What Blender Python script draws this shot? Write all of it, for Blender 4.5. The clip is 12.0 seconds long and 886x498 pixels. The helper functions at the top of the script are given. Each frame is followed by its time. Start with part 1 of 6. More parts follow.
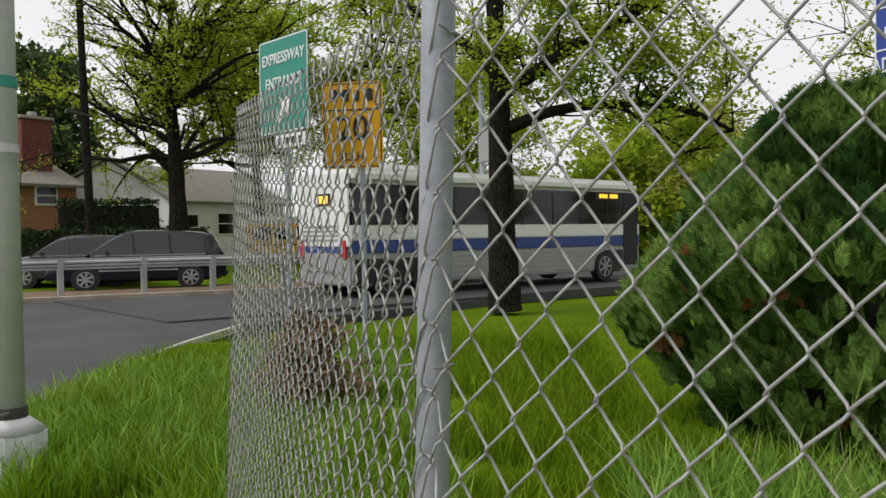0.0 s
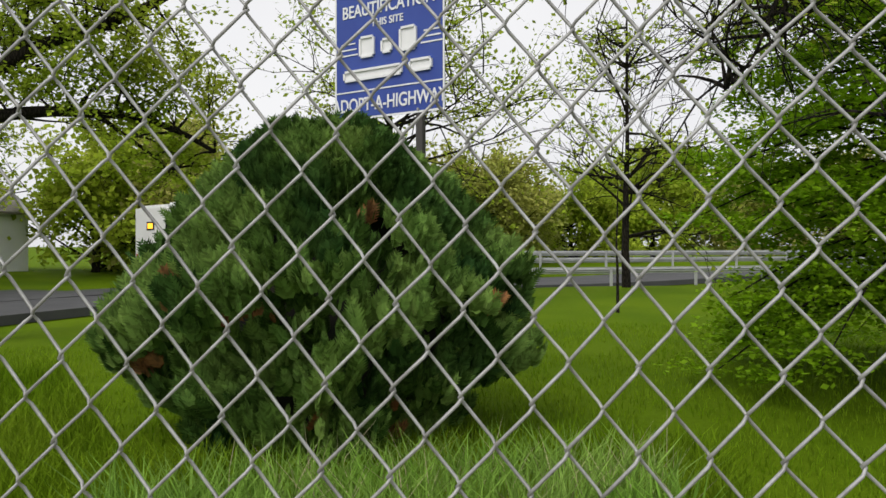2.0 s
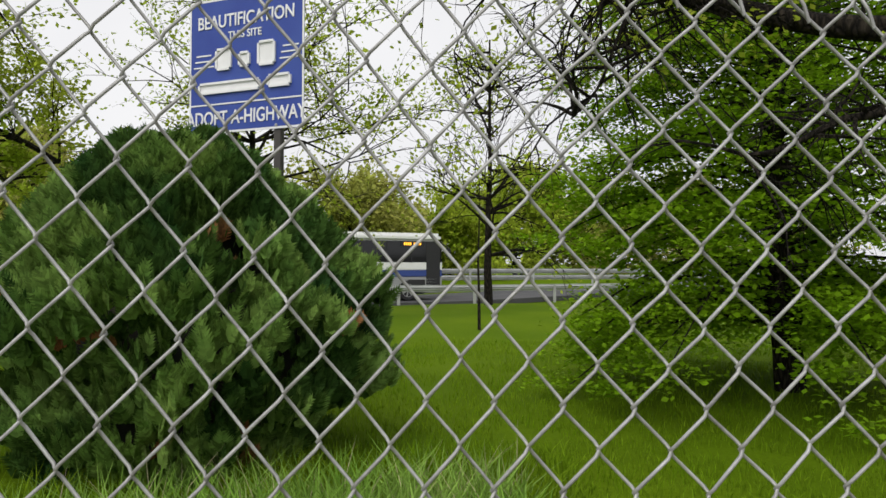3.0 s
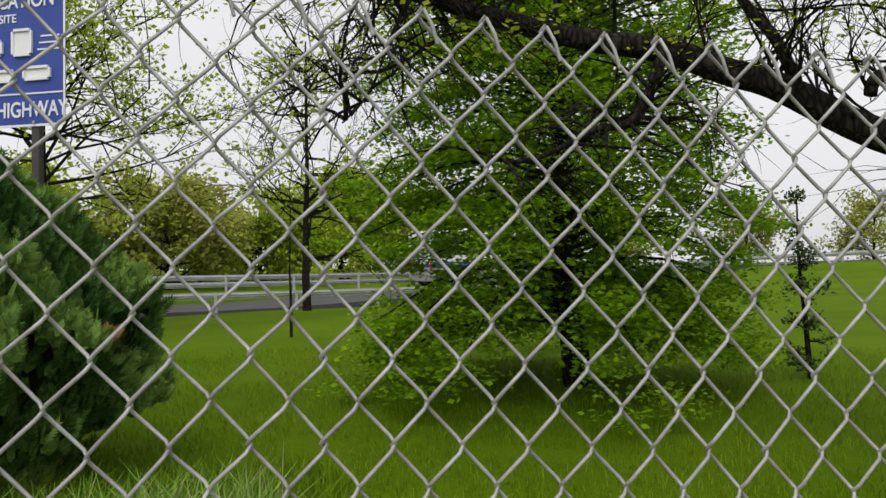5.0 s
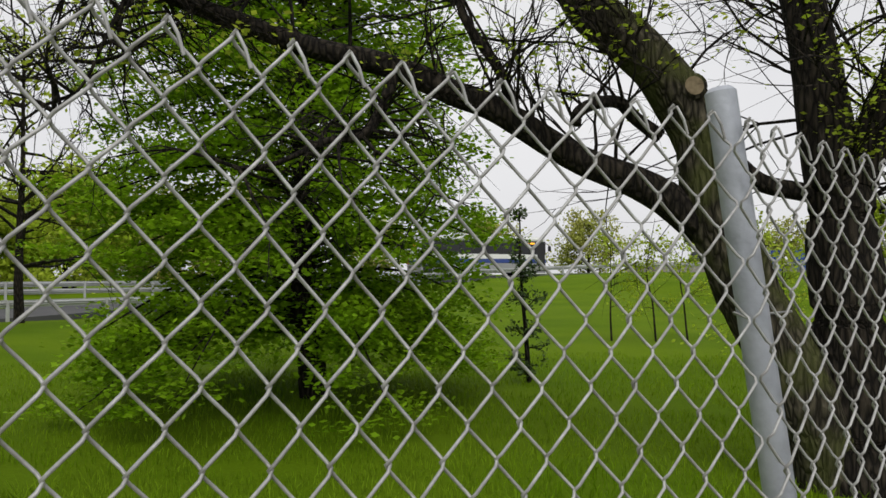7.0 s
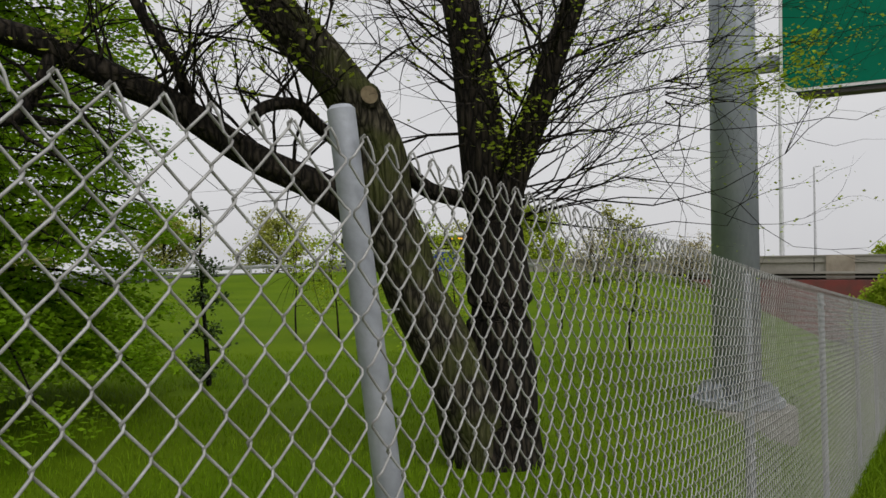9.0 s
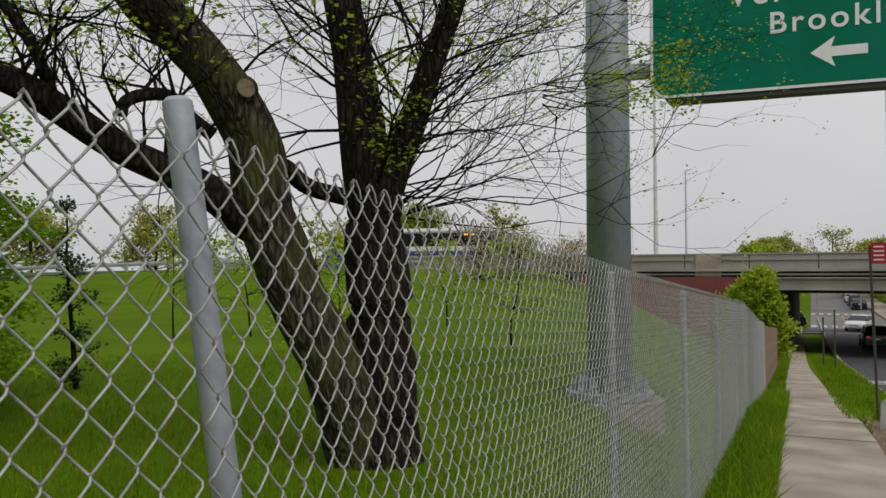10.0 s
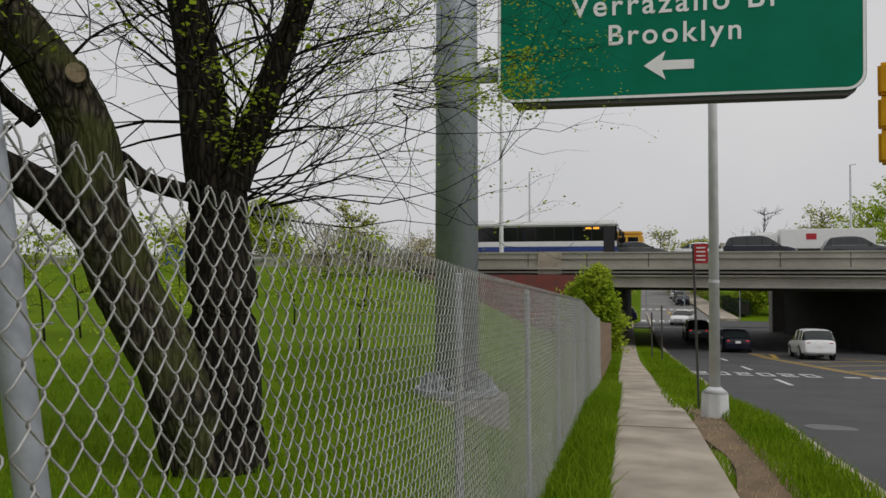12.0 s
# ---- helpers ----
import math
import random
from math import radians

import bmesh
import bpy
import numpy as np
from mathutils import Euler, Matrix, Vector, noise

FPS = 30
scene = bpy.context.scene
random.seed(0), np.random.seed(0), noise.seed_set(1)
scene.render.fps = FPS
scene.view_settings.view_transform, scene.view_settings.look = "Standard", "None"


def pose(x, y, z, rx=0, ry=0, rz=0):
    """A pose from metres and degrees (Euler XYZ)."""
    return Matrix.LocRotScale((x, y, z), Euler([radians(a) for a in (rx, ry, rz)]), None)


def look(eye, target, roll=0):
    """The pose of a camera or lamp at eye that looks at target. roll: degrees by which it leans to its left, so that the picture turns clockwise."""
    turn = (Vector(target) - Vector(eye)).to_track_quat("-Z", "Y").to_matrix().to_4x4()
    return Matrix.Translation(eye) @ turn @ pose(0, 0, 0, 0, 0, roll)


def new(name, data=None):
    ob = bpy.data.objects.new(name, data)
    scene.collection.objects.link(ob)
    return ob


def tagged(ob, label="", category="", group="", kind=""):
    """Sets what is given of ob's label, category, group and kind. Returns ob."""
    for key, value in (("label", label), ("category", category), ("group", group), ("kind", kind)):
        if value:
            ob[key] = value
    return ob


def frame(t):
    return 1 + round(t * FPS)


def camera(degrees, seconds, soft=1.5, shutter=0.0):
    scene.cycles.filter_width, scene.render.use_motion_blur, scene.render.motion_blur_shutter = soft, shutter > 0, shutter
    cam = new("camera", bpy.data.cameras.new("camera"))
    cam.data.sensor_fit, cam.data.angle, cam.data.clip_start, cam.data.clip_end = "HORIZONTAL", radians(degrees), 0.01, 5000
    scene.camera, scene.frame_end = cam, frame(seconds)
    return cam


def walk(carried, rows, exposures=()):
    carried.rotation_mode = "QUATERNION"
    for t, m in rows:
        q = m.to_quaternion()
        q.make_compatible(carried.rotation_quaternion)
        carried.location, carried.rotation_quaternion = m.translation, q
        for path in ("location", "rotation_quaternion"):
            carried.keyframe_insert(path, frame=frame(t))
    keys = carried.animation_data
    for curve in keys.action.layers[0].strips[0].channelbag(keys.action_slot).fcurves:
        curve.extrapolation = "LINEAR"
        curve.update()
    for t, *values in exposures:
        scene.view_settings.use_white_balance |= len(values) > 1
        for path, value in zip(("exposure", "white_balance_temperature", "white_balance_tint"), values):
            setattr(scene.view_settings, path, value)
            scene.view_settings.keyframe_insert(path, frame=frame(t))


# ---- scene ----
cam = camera(58.4, 12.0)
PATH = [
    (0, (-0.72, -0.193, 1.572), (-2.287, 1.05, 1.533), -0.8),
    (0.5, (-0.748, -0.187, 1.573), (-2.031, 1.347, 1.545), -0.3),
    (1, (-0.724, -0.217, 1.592), (-1.647, 1.557, 1.561), -0.1),
    (1.5, (-0.701, -0.234, 1.595), (-1.422, 1.631, 1.596), -0.3),
    (2, (-0.674, -0.225, 1.592), (-1.208, 1.703, 1.585), -0.1),
    (2.5, (-0.64, -0.21, 1.6), (-1.007, 1.756, 1.592), 0.3),
    (3, (-0.603, -0.199, 1.607), (-0.809, 1.79, 1.644), 0.2),
    (5, (-0.214, -0.099, 1.622), (0.005, 1.889, 1.667), -0.7),
    (5.5, (-0.178, -0.105, 1.615), (0.211, 1.856, 1.67), -0.5),
    (6, (-0.13, -0.102, 1.621), (0.373, 1.833, 1.668), 0.1),
    (6.5, (-0.09, -0.085, 1.616), (0.554, 1.808, 1.677), 0.2),
    (7, (-0.094, -0.088, 1.623), (0.73, 1.733, 1.689), -0.1),
    (7.5, (-0.105, -0.11, 1.623), (0.87, 1.635, 1.694), -0.3),
    (9.5, (-0.029, -0.205, 1.627), (1.528, 1.049, 1.688), -0.2),
    (10, (-0.012, -0.229, 1.626), (1.617, 0.93, 1.682), -0.2),
    (10.5, (-0.006, -0.232, 1.625), (1.699, 0.812, 1.658), 0.1),
    (11, (0.031, -0.209, 1.636), (1.798, 0.728, 1.673), 0.1),
    (11.5, (0.018, -0.227, 1.634), (1.826, 0.627, 1.677), 0.1),
    (12, (0.026, -0.209, 1.645), (1.844, 0.623, 1.693), 0.0),
]
walk(cam, [(t, look(eye, target, roll)) for t, eye, target, roll in PATH],
     exposures=[(0.0, 0.33), (1.0, 0.37), (3.0, 0.38), (5.0, 0.27), (7.5, 0.20), (9.5, -0.10), (12.0, -0.18)])

# ---- light: an even overcast sky with one wide, weak sun ----
world = bpy.data.worlds.new("overcast")
scene.world = world
world.use_nodes = True
wn, wl = world.node_tree.nodes, world.node_tree.links
sky = wn.new("ShaderNodeTexSky")
sky.sky_type, sky.sun_disc = "NISHITA", False
sky.sun_elevation, sky.sun_rotation = radians(52), radians(200)
sky.dust_density, sky.air_density = 4.0, 1.0
grey = wn.new("ShaderNodeHueSaturation")
grey.inputs["Saturation"].default_value = 0.10
grey.inputs["Value"].default_value = 0.09
wl.new(sky.outputs[0], grey.inputs["Color"])
cloud = wn.new("ShaderNodeTexNoise")
cloud.inputs["Scale"].default_value, cloud.inputs["Detail"].default_value = 2.2, 5.0
ramp = wn.new("ShaderNodeValToRGB")
ramp.color_ramp.elements[0].position, ramp.color_ramp.elements[0].color = 0.3, (0.74, 0.74, 0.77, 1)
ramp.color_ramp.elements[1].position, ramp.color_ramp.elements[1].color = 0.7, (0.88, 0.875, 0.88, 1)
wl.new(cloud.outputs["Fac"], ramp.inputs["Fac"])
veil = wn.new("ShaderNodeMix")
veil.data_type = "RGBA"
veil.inputs["Factor"].default_value = 0.75
wl.new(grey.outputs[0], veil.inputs["A"])
wl.new(ramp.outputs[0], veil.inputs["B"])
wl.new(veil.outputs["Result"], wn["Background"].inputs["Color"])
wn["Background"].inputs["Strength"].default_value = 1.0
sun_data = bpy.data.lights.new("sun", "SUN")
sun_data.energy, sun_data.angle, sun_data.color = 1.2, radians(30), (1.0, 0.97, 0.92)
sun = new("sun", sun_data)
sun.matrix_world = look((0, 0, 30), (0.34 * 20, 0.94 * 20, 5))


# ---- materials ----
def material(name, colour, rough=0.7, metal=0.0, other=None, scale=6.0, mix=0.5, fine=0.0, fine_scale=60.0, bump=0.0, bump_scale=40.0,
             island=0.0, translucent=0.0, spec=0.5, stretch=(1, 1, 1)):
    """A principled material: two colours blended by noise at two scales, bump, and an optional change from piece to piece."""
    m = bpy.data.materials.new(name)
    m.use_nodes = True
    n, l = m.node_tree.nodes, m.node_tree.links
    b = n["Principled BSDF"]
    b.inputs["Roughness"].default_value, b.inputs["Metallic"].default_value = rough, metal
    b.inputs["Specular IOR Level"].default_value = spec
    co = n.new("ShaderNodeTexCoord")
    mp = n.new("ShaderNodeMapping")
    mp.inputs["Scale"].default_value = stretch
    l.new(co.outputs["Object"], mp.inputs["Vector"])
    last = None
    if other is not None:
        tex = n.new("ShaderNodeTexNoise")
        tex.inputs["Scale"].default_value, tex.inputs["Detail"].default_value = scale, 6.0
        l.new(mp.outputs[0], tex.inputs["Vector"])
        r = n.new("ShaderNodeValToRGB")
        r.color_ramp.elements[0].position, r.color_ramp.elements[0].color = mix - 0.16, (*colour, 1)
        r.color_ramp.elements[1].position, r.color_ramp.elements[1].color = mix + 0.16, (*other, 1)
        l.new(tex.outputs["Fac"], r.inputs["Fac"])
        last = r.outputs[0]
    if fine > 0 or island > 0:
        hs = n.new("ShaderNodeHueSaturation")
        if last:
            l.new(last, hs.inputs["Color"])
        else:
            hs.inputs["Color"].default_value = (*colour, 1)
        if island > 0:
            geo = n.new("ShaderNodeNewGeometry")
            src = geo.outputs["Random Per Island"]
            span = island
        else:
            t2 = n.new("ShaderNodeTexNoise")
            t2.inputs["Scale"].default_value, t2.inputs["Detail"].default_value = fine_scale, 3.0
            l.new(mp.outputs[0], t2.inputs["Vector"])
            src = t2.outputs["Fac"]
            span = fine
        mr = n.new("ShaderNodeMapRange")
        mr.inputs["To Min"].default_value, mr.inputs["To Max"].default_value = 1 - span, 1 + span
        l.new(src, mr.inputs["Value"])
        l.new(mr.outputs[0], hs.inputs["Value"])
        last = hs.outputs[0]
    if last:
        l.new(last, b.inputs["Base Color"])
    else:
        b.inputs["Base Color"].default_value = (*colour, 1)
    if bump > 0:
        t3 = n.new("ShaderNodeTexNoise")
        t3.inputs["Scale"].default_value, t3.inputs["Detail"].default_value = bump_scale, 5.0
        l.new(mp.outputs[0], t3.inputs["Vector"])
        bp = n.new("ShaderNodeBump")
        bp.inputs["Strength"].default_value, bp.inputs["Distance"].default_value = bump, 0.02
        l.new(t3.outputs["Fac"], bp.inputs["Height"])
        l.new(bp.outputs[0], b.inputs["Normal"])
    if translucent > 0:
        tr = n.new("ShaderNodeBsdfTranslucent")
        if last:
            l.new(last, tr.inputs["Color"])
        else:
            tr.inputs["Color"].default_value = (*colour, 1)
        mx = n.new("ShaderNodeMixShader")
        mx.inputs["Fac"].default_value = translucent
        l.new(b.outputs[0], mx.inputs[1])
        l.new(tr.outputs[0], mx.inputs[2])
        l.new(mx.outputs[0], n["Material Output"].inputs["Surface"])
    return m


def bark_material(name, ridge, crack, moss=None):
    """Cracked bark: long plates with dark fissures between them, and patches of moss."""
    m = bpy.data.materials.new(name)
    m.use_nodes = True
    n, l = m.node_tree.nodes, m.node_tree.links
    b = n["Principled BSDF"]
    b.inputs["Roughness"].default_value, b.inputs["Specular IOR Level"].default_value = 0.95, 0.12
    co, mp = n.new("ShaderNodeTexCoord"), n.new("ShaderNodeMapping")
    mp.inputs["Scale"].default_value = (1, 1, 0.22)
    l.new(co.outputs["Object"], mp.inputs["Vector"])
    warp = n.new("ShaderNodeTexNoise")
    warp.inputs["Scale"].default_value, warp.inputs["Detail"].default_value = 9.0, 4.0
    l.new(mp.outputs[0], warp.inputs["Vector"])
    add = n.new("ShaderNodeMix")
    add.data_type, add.blend_type = "RGBA", "ADD"
    add.inputs["Factor"].default_value = 0.09
    l.new(mp.outputs[0], add.inputs["A"])
    l.new(warp.outputs["Color"], add.inputs["B"])
    vo = n.new("ShaderNodeTexVoronoi")
    vo.feature = "DISTANCE_TO_EDGE"
    vo.inputs["Scale"].default_value = 21.0
    l.new(add.outputs["Result"], vo.inputs["Vector"])
    cr = n.new("ShaderNodeValToRGB")
    cr.color_ramp.elements[0].position, cr.color_ramp.elements[0].color = 0.02, (*crack, 1)
    cr.color_ramp.elements[1].position, cr.color_ramp.elements[1].color = 0.30, (*ridge, 1)
    l.new(vo.outputs["Distance"], cr.inputs["Fac"])
    last = cr.outputs[0]
    if moss:
        patch = n.new("ShaderNodeTexNoise")
        patch.inputs["Scale"].default_value, patch.inputs["Detail"].default_value = 3.2, 6.0
        l.new(co.outputs["Object"], patch.inputs["Vector"])
        pr = n.new("ShaderNodeMapRange")
        pr.inputs["From Min"].default_value, pr.inputs["From Max"].default_value = 0.45, 0.62
        pr.inputs["To Max"].default_value = 0.75
        l.new(patch.outputs["Fac"], pr.inputs["Value"])
        mx = n.new("ShaderNodeMix")
        mx.data_type = "RGBA"
        l.new(pr.outputs[0], mx.inputs["Factor"])
        l.new(last, mx.inputs["A"])
        mx.inputs["B"].default_value = (*moss, 1)
        last = mx.outputs["Result"]
    fine = n.new("ShaderNodeTexNoise")
    fine.inputs["Scale"].default_value, fine.inputs["Detail"].default_value = 70.0, 4.0
    l.new(mp.outputs[0], fine.inputs["Vector"])
    hs, mr = n.new("ShaderNodeHueSaturation"), n.new("ShaderNodeMapRange")
    mr.inputs["To Min"].default_value, mr.inputs["To Max"].default_value = 0.5, 1.5
    l.new(fine.outputs["Fac"], mr.inputs["Value"])
    l.new(mr.outputs[0], hs.inputs["Value"])
    l.new(last, hs.inputs["Color"])
    l.new(hs.outputs[0], b.inputs["Base Color"])
    bp = n.new("ShaderNodeBump")
    bp.inputs["Strength"].default_value, bp.inputs["Distance"].default_value = 1.0, 0.05
    l.new(vo.outputs["Distance"], bp.inputs["Height"])
    l.new(bp.outputs[0], b.inputs["Normal"])
    return m


def glowing(name, colour, strength):
    m = bpy.data.materials.new(name)
    m.use_nodes = True
    b = m.node_tree.nodes["Principled BSDF"]
    b.inputs["Base Color"].default_value = (*colour, 1)
    b.inputs["Emission Color"].default_value = (*colour, 1)
    b.inputs["Emission Strength"].default_value = strength
    return m


M_LAWN = material("lawn", (0.076, 0.136, 0.003), 0.9, other=(0.108, 0.172, 0.005), scale=0.35, fine=0.35, fine_scale=30, bump=0.8, bump_scale=60, spec=0.03)
M_BLADE = material("grass_blade", (0.118, 0.215, 0.005), 0.7, other=(0.185, 0.28, 0.014), scale=0.8, island=0.35, translucent=0.35, spec=0.06)
M_STRAW = material("dry_grass", (0.42, 0.40, 0.20), 0.7, other=(0.5, 0.42, 0.28), scale=2, island=0.3, translucent=0.3, spec=0.2)
M_WIRE = material("galvanised_wire", (0.40, 0.40, 0.39), 0.45, 0.2, other=(0.25, 0.245, 0.235), scale=30, fine=0.25, fine_scale=200, spec=0.35)
M_PIPE = material("galvanised_pipe", (0.40, 0.42, 0.46), 0.5, 0.35, other=(0.30, 0.32, 0.36), scale=9, fine=0.15, fine_scale=70, bump=0.08, bump_scale=90)
M_POLE = material("weathered_galvanised_pole", (0.27, 0.30, 0.34), 0.55, 0.25, other=(0.36, 0.39, 0.43), scale=3, fine=0.15, fine_scale=25, stretch=(1, 1, 0.4))
M_LAMPPOST = material("silver_paint", (0.66, 0.665, 0.68), 0.6, 0.0, other=(0.54, 0.545, 0.56), scale=4, fine=0.12, spec=0.25)
M_ASPHALT = material("asphalt", (0.045, 0.045, 0.049), 0.85, other=(0.066, 0.066, 0.069), scale=0.5, fine=0.25, fine_scale=120, bump=0.3, bump_scale=200)
M_CONCRETE = material("concrete", (0.43, 0.375, 0.305), 0.9, other=(0.26, 0.22, 0.175), scale=1.2, fine=0.12, fine_scale=50, bump=0.3, bump_scale=60)
M_GIRDER = material("old_concrete", (0.36, 0.34, 0.30), 0.9, other=(0.25, 0.235, 0.205), scale=0.35, fine=0.15, fine_scale=6)
# near-black: the shade under the overpass is in this colour; parapet joints share it
M_ABUTMENT = material("shade_and_joint_concrete", (0.035, 0.033, 0.03), 0.9, other=(0.018, 0.017, 0.016), scale=0.4, fine=0.2, fine_scale=5)
M_DIRT = material("bare_soil", (0.20, 0.13, 0.075), 0.95, other=(0.12, 0.085, 0.05), scale=3, fine=0.3, fine_scale=50, bump=0.6, bump_scale=40)
M_BARK = bark_material("bark", (0.040, 0.033, 0.025), (0.008, 0.007, 0.006))
M_BARK_MOSS = bark_material("mossy_bark", (0.085, 0.075, 0.052), (0.016, 0.014, 0.010), moss=(0.065, 0.072, 0.022))
M_CUT = material("cut_wood", (0.22, 0.17, 0.10), 0.9, other=(0.12, 0.09, 0.05), scale=20)
M_LEAF_BEECH = material("deep_green_leaf", (0.165, 0.315, 0.006), 0.6, other=(0.25, 0.41, 0.014), scale=0.7, island=0.4, translucent=0.45, spec=0.1)
M_LEAF_SPRING = material("yellow_green_leaf", (0.30, 0.42, 0.025), 0.6, other=(0.40, 0.46, 0.05), scale=0.5, island=0.35, translucent=0.45, spec=0.1)
M_LEAF_FAR = material("distant_leaf", (0.30, 0.34, 0.06), 0.7, other=(0.42, 0.40, 0.10), scale=0.12, island=0.35, translucent=0.35, spec=0.2)
M_LEAF_DARK = material("dark_leaf", (0.05, 0.085, 0.025), 0.7, other=(0.075, 0.115, 0.03), scale=1.0, island=0.4, translucent=0.2, spec=0.2)
M_JUNIPER_TIP = material("fresh_juniper_spray", (0.115, 0.22, 0.046), 0.75, other=(0.22, 0.335, 0.075), scale=2.4, island=0.4, translucent=0.25, spec=0.06)
M_JUNIPER_DEAD = material("dead_juniper_spray", (0.30, 0.10, 0.03), 0.8, other=(0.22, 0.13, 0.04), scale=3, island=0.4)
M_JUNIPER = material("juniper_spray", (0.028, 0.075, 0.018), 0.75, other=(0.10, 0.18, 0.033), scale=1.9, island=0.45, translucent=0.2, spec=0.06)
# near-black, standing for the shade inside bush and hedges
M_JUNIPER_IN = material("bush_inner_shade", (0.010, 0.012, 0.007), 0.95, other=(0.02, 0.015, 0.01), scale=6)
M_WHITE = material("white_paint", (0.78, 0.78, 0.77), 0.4, fine=0.06, fine_scale=4)
M_BLUE = material("blue_stripe_paint", (0.03, 0.06, 0.25), 0.35, fine=0.06, fine_scale=4)
M_GREYMETAL = material("grey_panel", (0.34, 0.34, 0.35), 0.5, 0.2, fine=0.1, fine_scale=3)
M_BLACK = material("black_rubber", (0.018, 0.018, 0.02), 0.7, fine=0.2)
M_GLASS_DARK = material("tinted_glass", (0.010, 0.011, 0.013), 0.06, fine=0.1, spec=0.45)
M_RAIL = material("galvanised_guardrail", (0.42, 0.43, 0.43), 0.5, 0.35, other=(0.33, 0.33, 0.33), scale=1.5)
M_AMBER = glowing("amber_display", (1.0, 0.42, 0.03), 1.6)
M_TAIL = glowing("tail_lamp", (0.8, 0.02, 0.02), 1.0)
M_SIGN_GREEN = material("green_sign_sheet", (0.0, 0.175, 0.10), 0.6, other=(0.0, 0.155, 0.085), scale=2, fine=0.05, spec=0.12)
M_SIGN_TEAL = material("teal_sign_sheet", (0.02, 0.26, 0.20), 0.5, fine=0.08)
M_SIGN_BLUE = material("blue_sign_sheet", (0.02, 0.05, 0.30), 0.5, other=(0.03, 0.07, 0.33), scale=3, fine=0.06)
M_SIGN_YELLOW = material("amber_sign_sheet", (0.78, 0.40, 0.010), 0.5, other=(0.66, 0.31, 0.010), scale=4, spec=0.2)
M_SIGN_RED = material("red_sign_sheet", (0.45, 0.02, 0.03), 0.5)
M_LETTER = material("white_lettering", (0.80, 0.80, 0.80), 0.5, fine=0.08, fine_scale=10)
M_SIGN_EDGE = material("bare_aluminium", (0.07, 0.065, 0.06), 0.6, 0.3)
M_YELLOWLINE = material("yellow_road_paint", (0.50, 0.32, 0.05), 0.8, other=(0.32, 0.22, 0.06), scale=6)
M_WHITELINE = material("white_road_paint", (0.66, 0.66, 0.64), 0.8, other=(0.45, 0.45, 0.44), scale=8)


# ---- helpers for building ----
def link(name, verts, faces, mat, parent=None, label="", smooth=False):
    """One mesh object from lists, under a thing or on its own."""
    me = bpy.data.meshes.new(name)
    me.from_pydata(verts, [], faces)
    me.update()
    me.materials.append(mat)
    if smooth:
        me.shade_smooth()
    ob = new(name, me)
    if parent is not None:
        ob.parent = parent
    if label:
        ob["label"] = label
    return ob


def part(name, bm, mat, parent=None, label="", smooth=False):
    """Links a bmesh as one mesh object under a thing or under a part."""
    me = bpy.data.meshes.new(name)
    bm.to_mesh(me)
    bm.free()
    me.materials.append(mat)
    if smooth:
        me.shade_smooth()
    ob = new(name, me)
    if parent is not None:
        ob.parent = parent
    if label:
        ob["label"] = label
    return ob


def thing(name, m, label, category, group="", kind=""):
    ob = new(name)
    ob.empty_display_size = 0.1
    ob.matrix_world = m
    return tagged(ob, label, category, group, kind)


def box(sx, sy, sz, at=(0, 0, 0), bevel=0.0, turn=0.0, bm=None):
    """A bevelled box centred on at; added to bm if given."""
    b = bmesh.new()
    bmesh.ops.create_cube(b, size=1.0, matrix=Matrix.Diagonal((sx, sy, sz, 1)))
    if bevel > 0:
        bmesh.ops.bevel(b, geom=b.edges[:], offset=bevel, segments=2, affect="EDGES")
    b.transform(Matrix.Translation(at) @ Matrix.Rotation(turn, 4, "Z"))
    if bm is None:
        return b
    me = bpy.data.meshes.new("joined")
    b.to_mesh(me)
    b.free()
    bm.from_mesh(me)
    bpy.data.meshes.remove(me)
    return bm


def rod(p, q, r1, r2=None, n=10, bm=None):
    """A capped, tapered round bar from p to q."""
    p, q = Vector(p), Vector(q)
    r2 = r1 if r2 is None else r2
    b = bmesh.new() if bm is None else bm
    m = Matrix.Translation((p + q) / 2) @ (q - p).to_track_quat("Z", "Y").to_matrix().to_4x4()
    bmesh.ops.create_cone(b, cap_ends=True, segments=n, radius1=r1, radius2=r2, depth=(q - p).length, matrix=m)
    return b


def extruded(outline, depth, bevel=0.0):
    """A slab of the outline (x, z), from y = 0 to y = depth."""
    b = bmesh.new()
    f = b.faces.new([b.verts.new((x, 0, z)) for x, z in outline])
    r = bmesh.ops.extrude_face_region(b, geom=[f])
    bmesh.ops.translate(b, verts=[v for v in r["geom"] if isinstance(v, bmesh.types.BMVert)], vec=(0, depth, 0))
    bmesh.ops.recalc_face_normals(b, faces=b.faces[:])
    if bevel > 0:
        bmesh.ops.bevel(b, geom=b.edges[:], offset=bevel, segments=2, affect="EDGES")
    return b


def rounded(w, h, r, n=5):
    """The outline of a plate with round corners, centred."""
    pts = []
    for cx, cz, a0 in ((w / 2 - r, h / 2 - r, 0), (-w / 2 + r, h / 2 - r, 90), (-w / 2 + r, -h / 2 + r, 180), (w / 2 - r, -h / 2 + r, 270)):
        for i in range(n + 1):
            a = radians(a0 + 90 * i / n)
            pts.append((cx + r * math.cos(a), cz + r * math.sin(a)))
    return pts


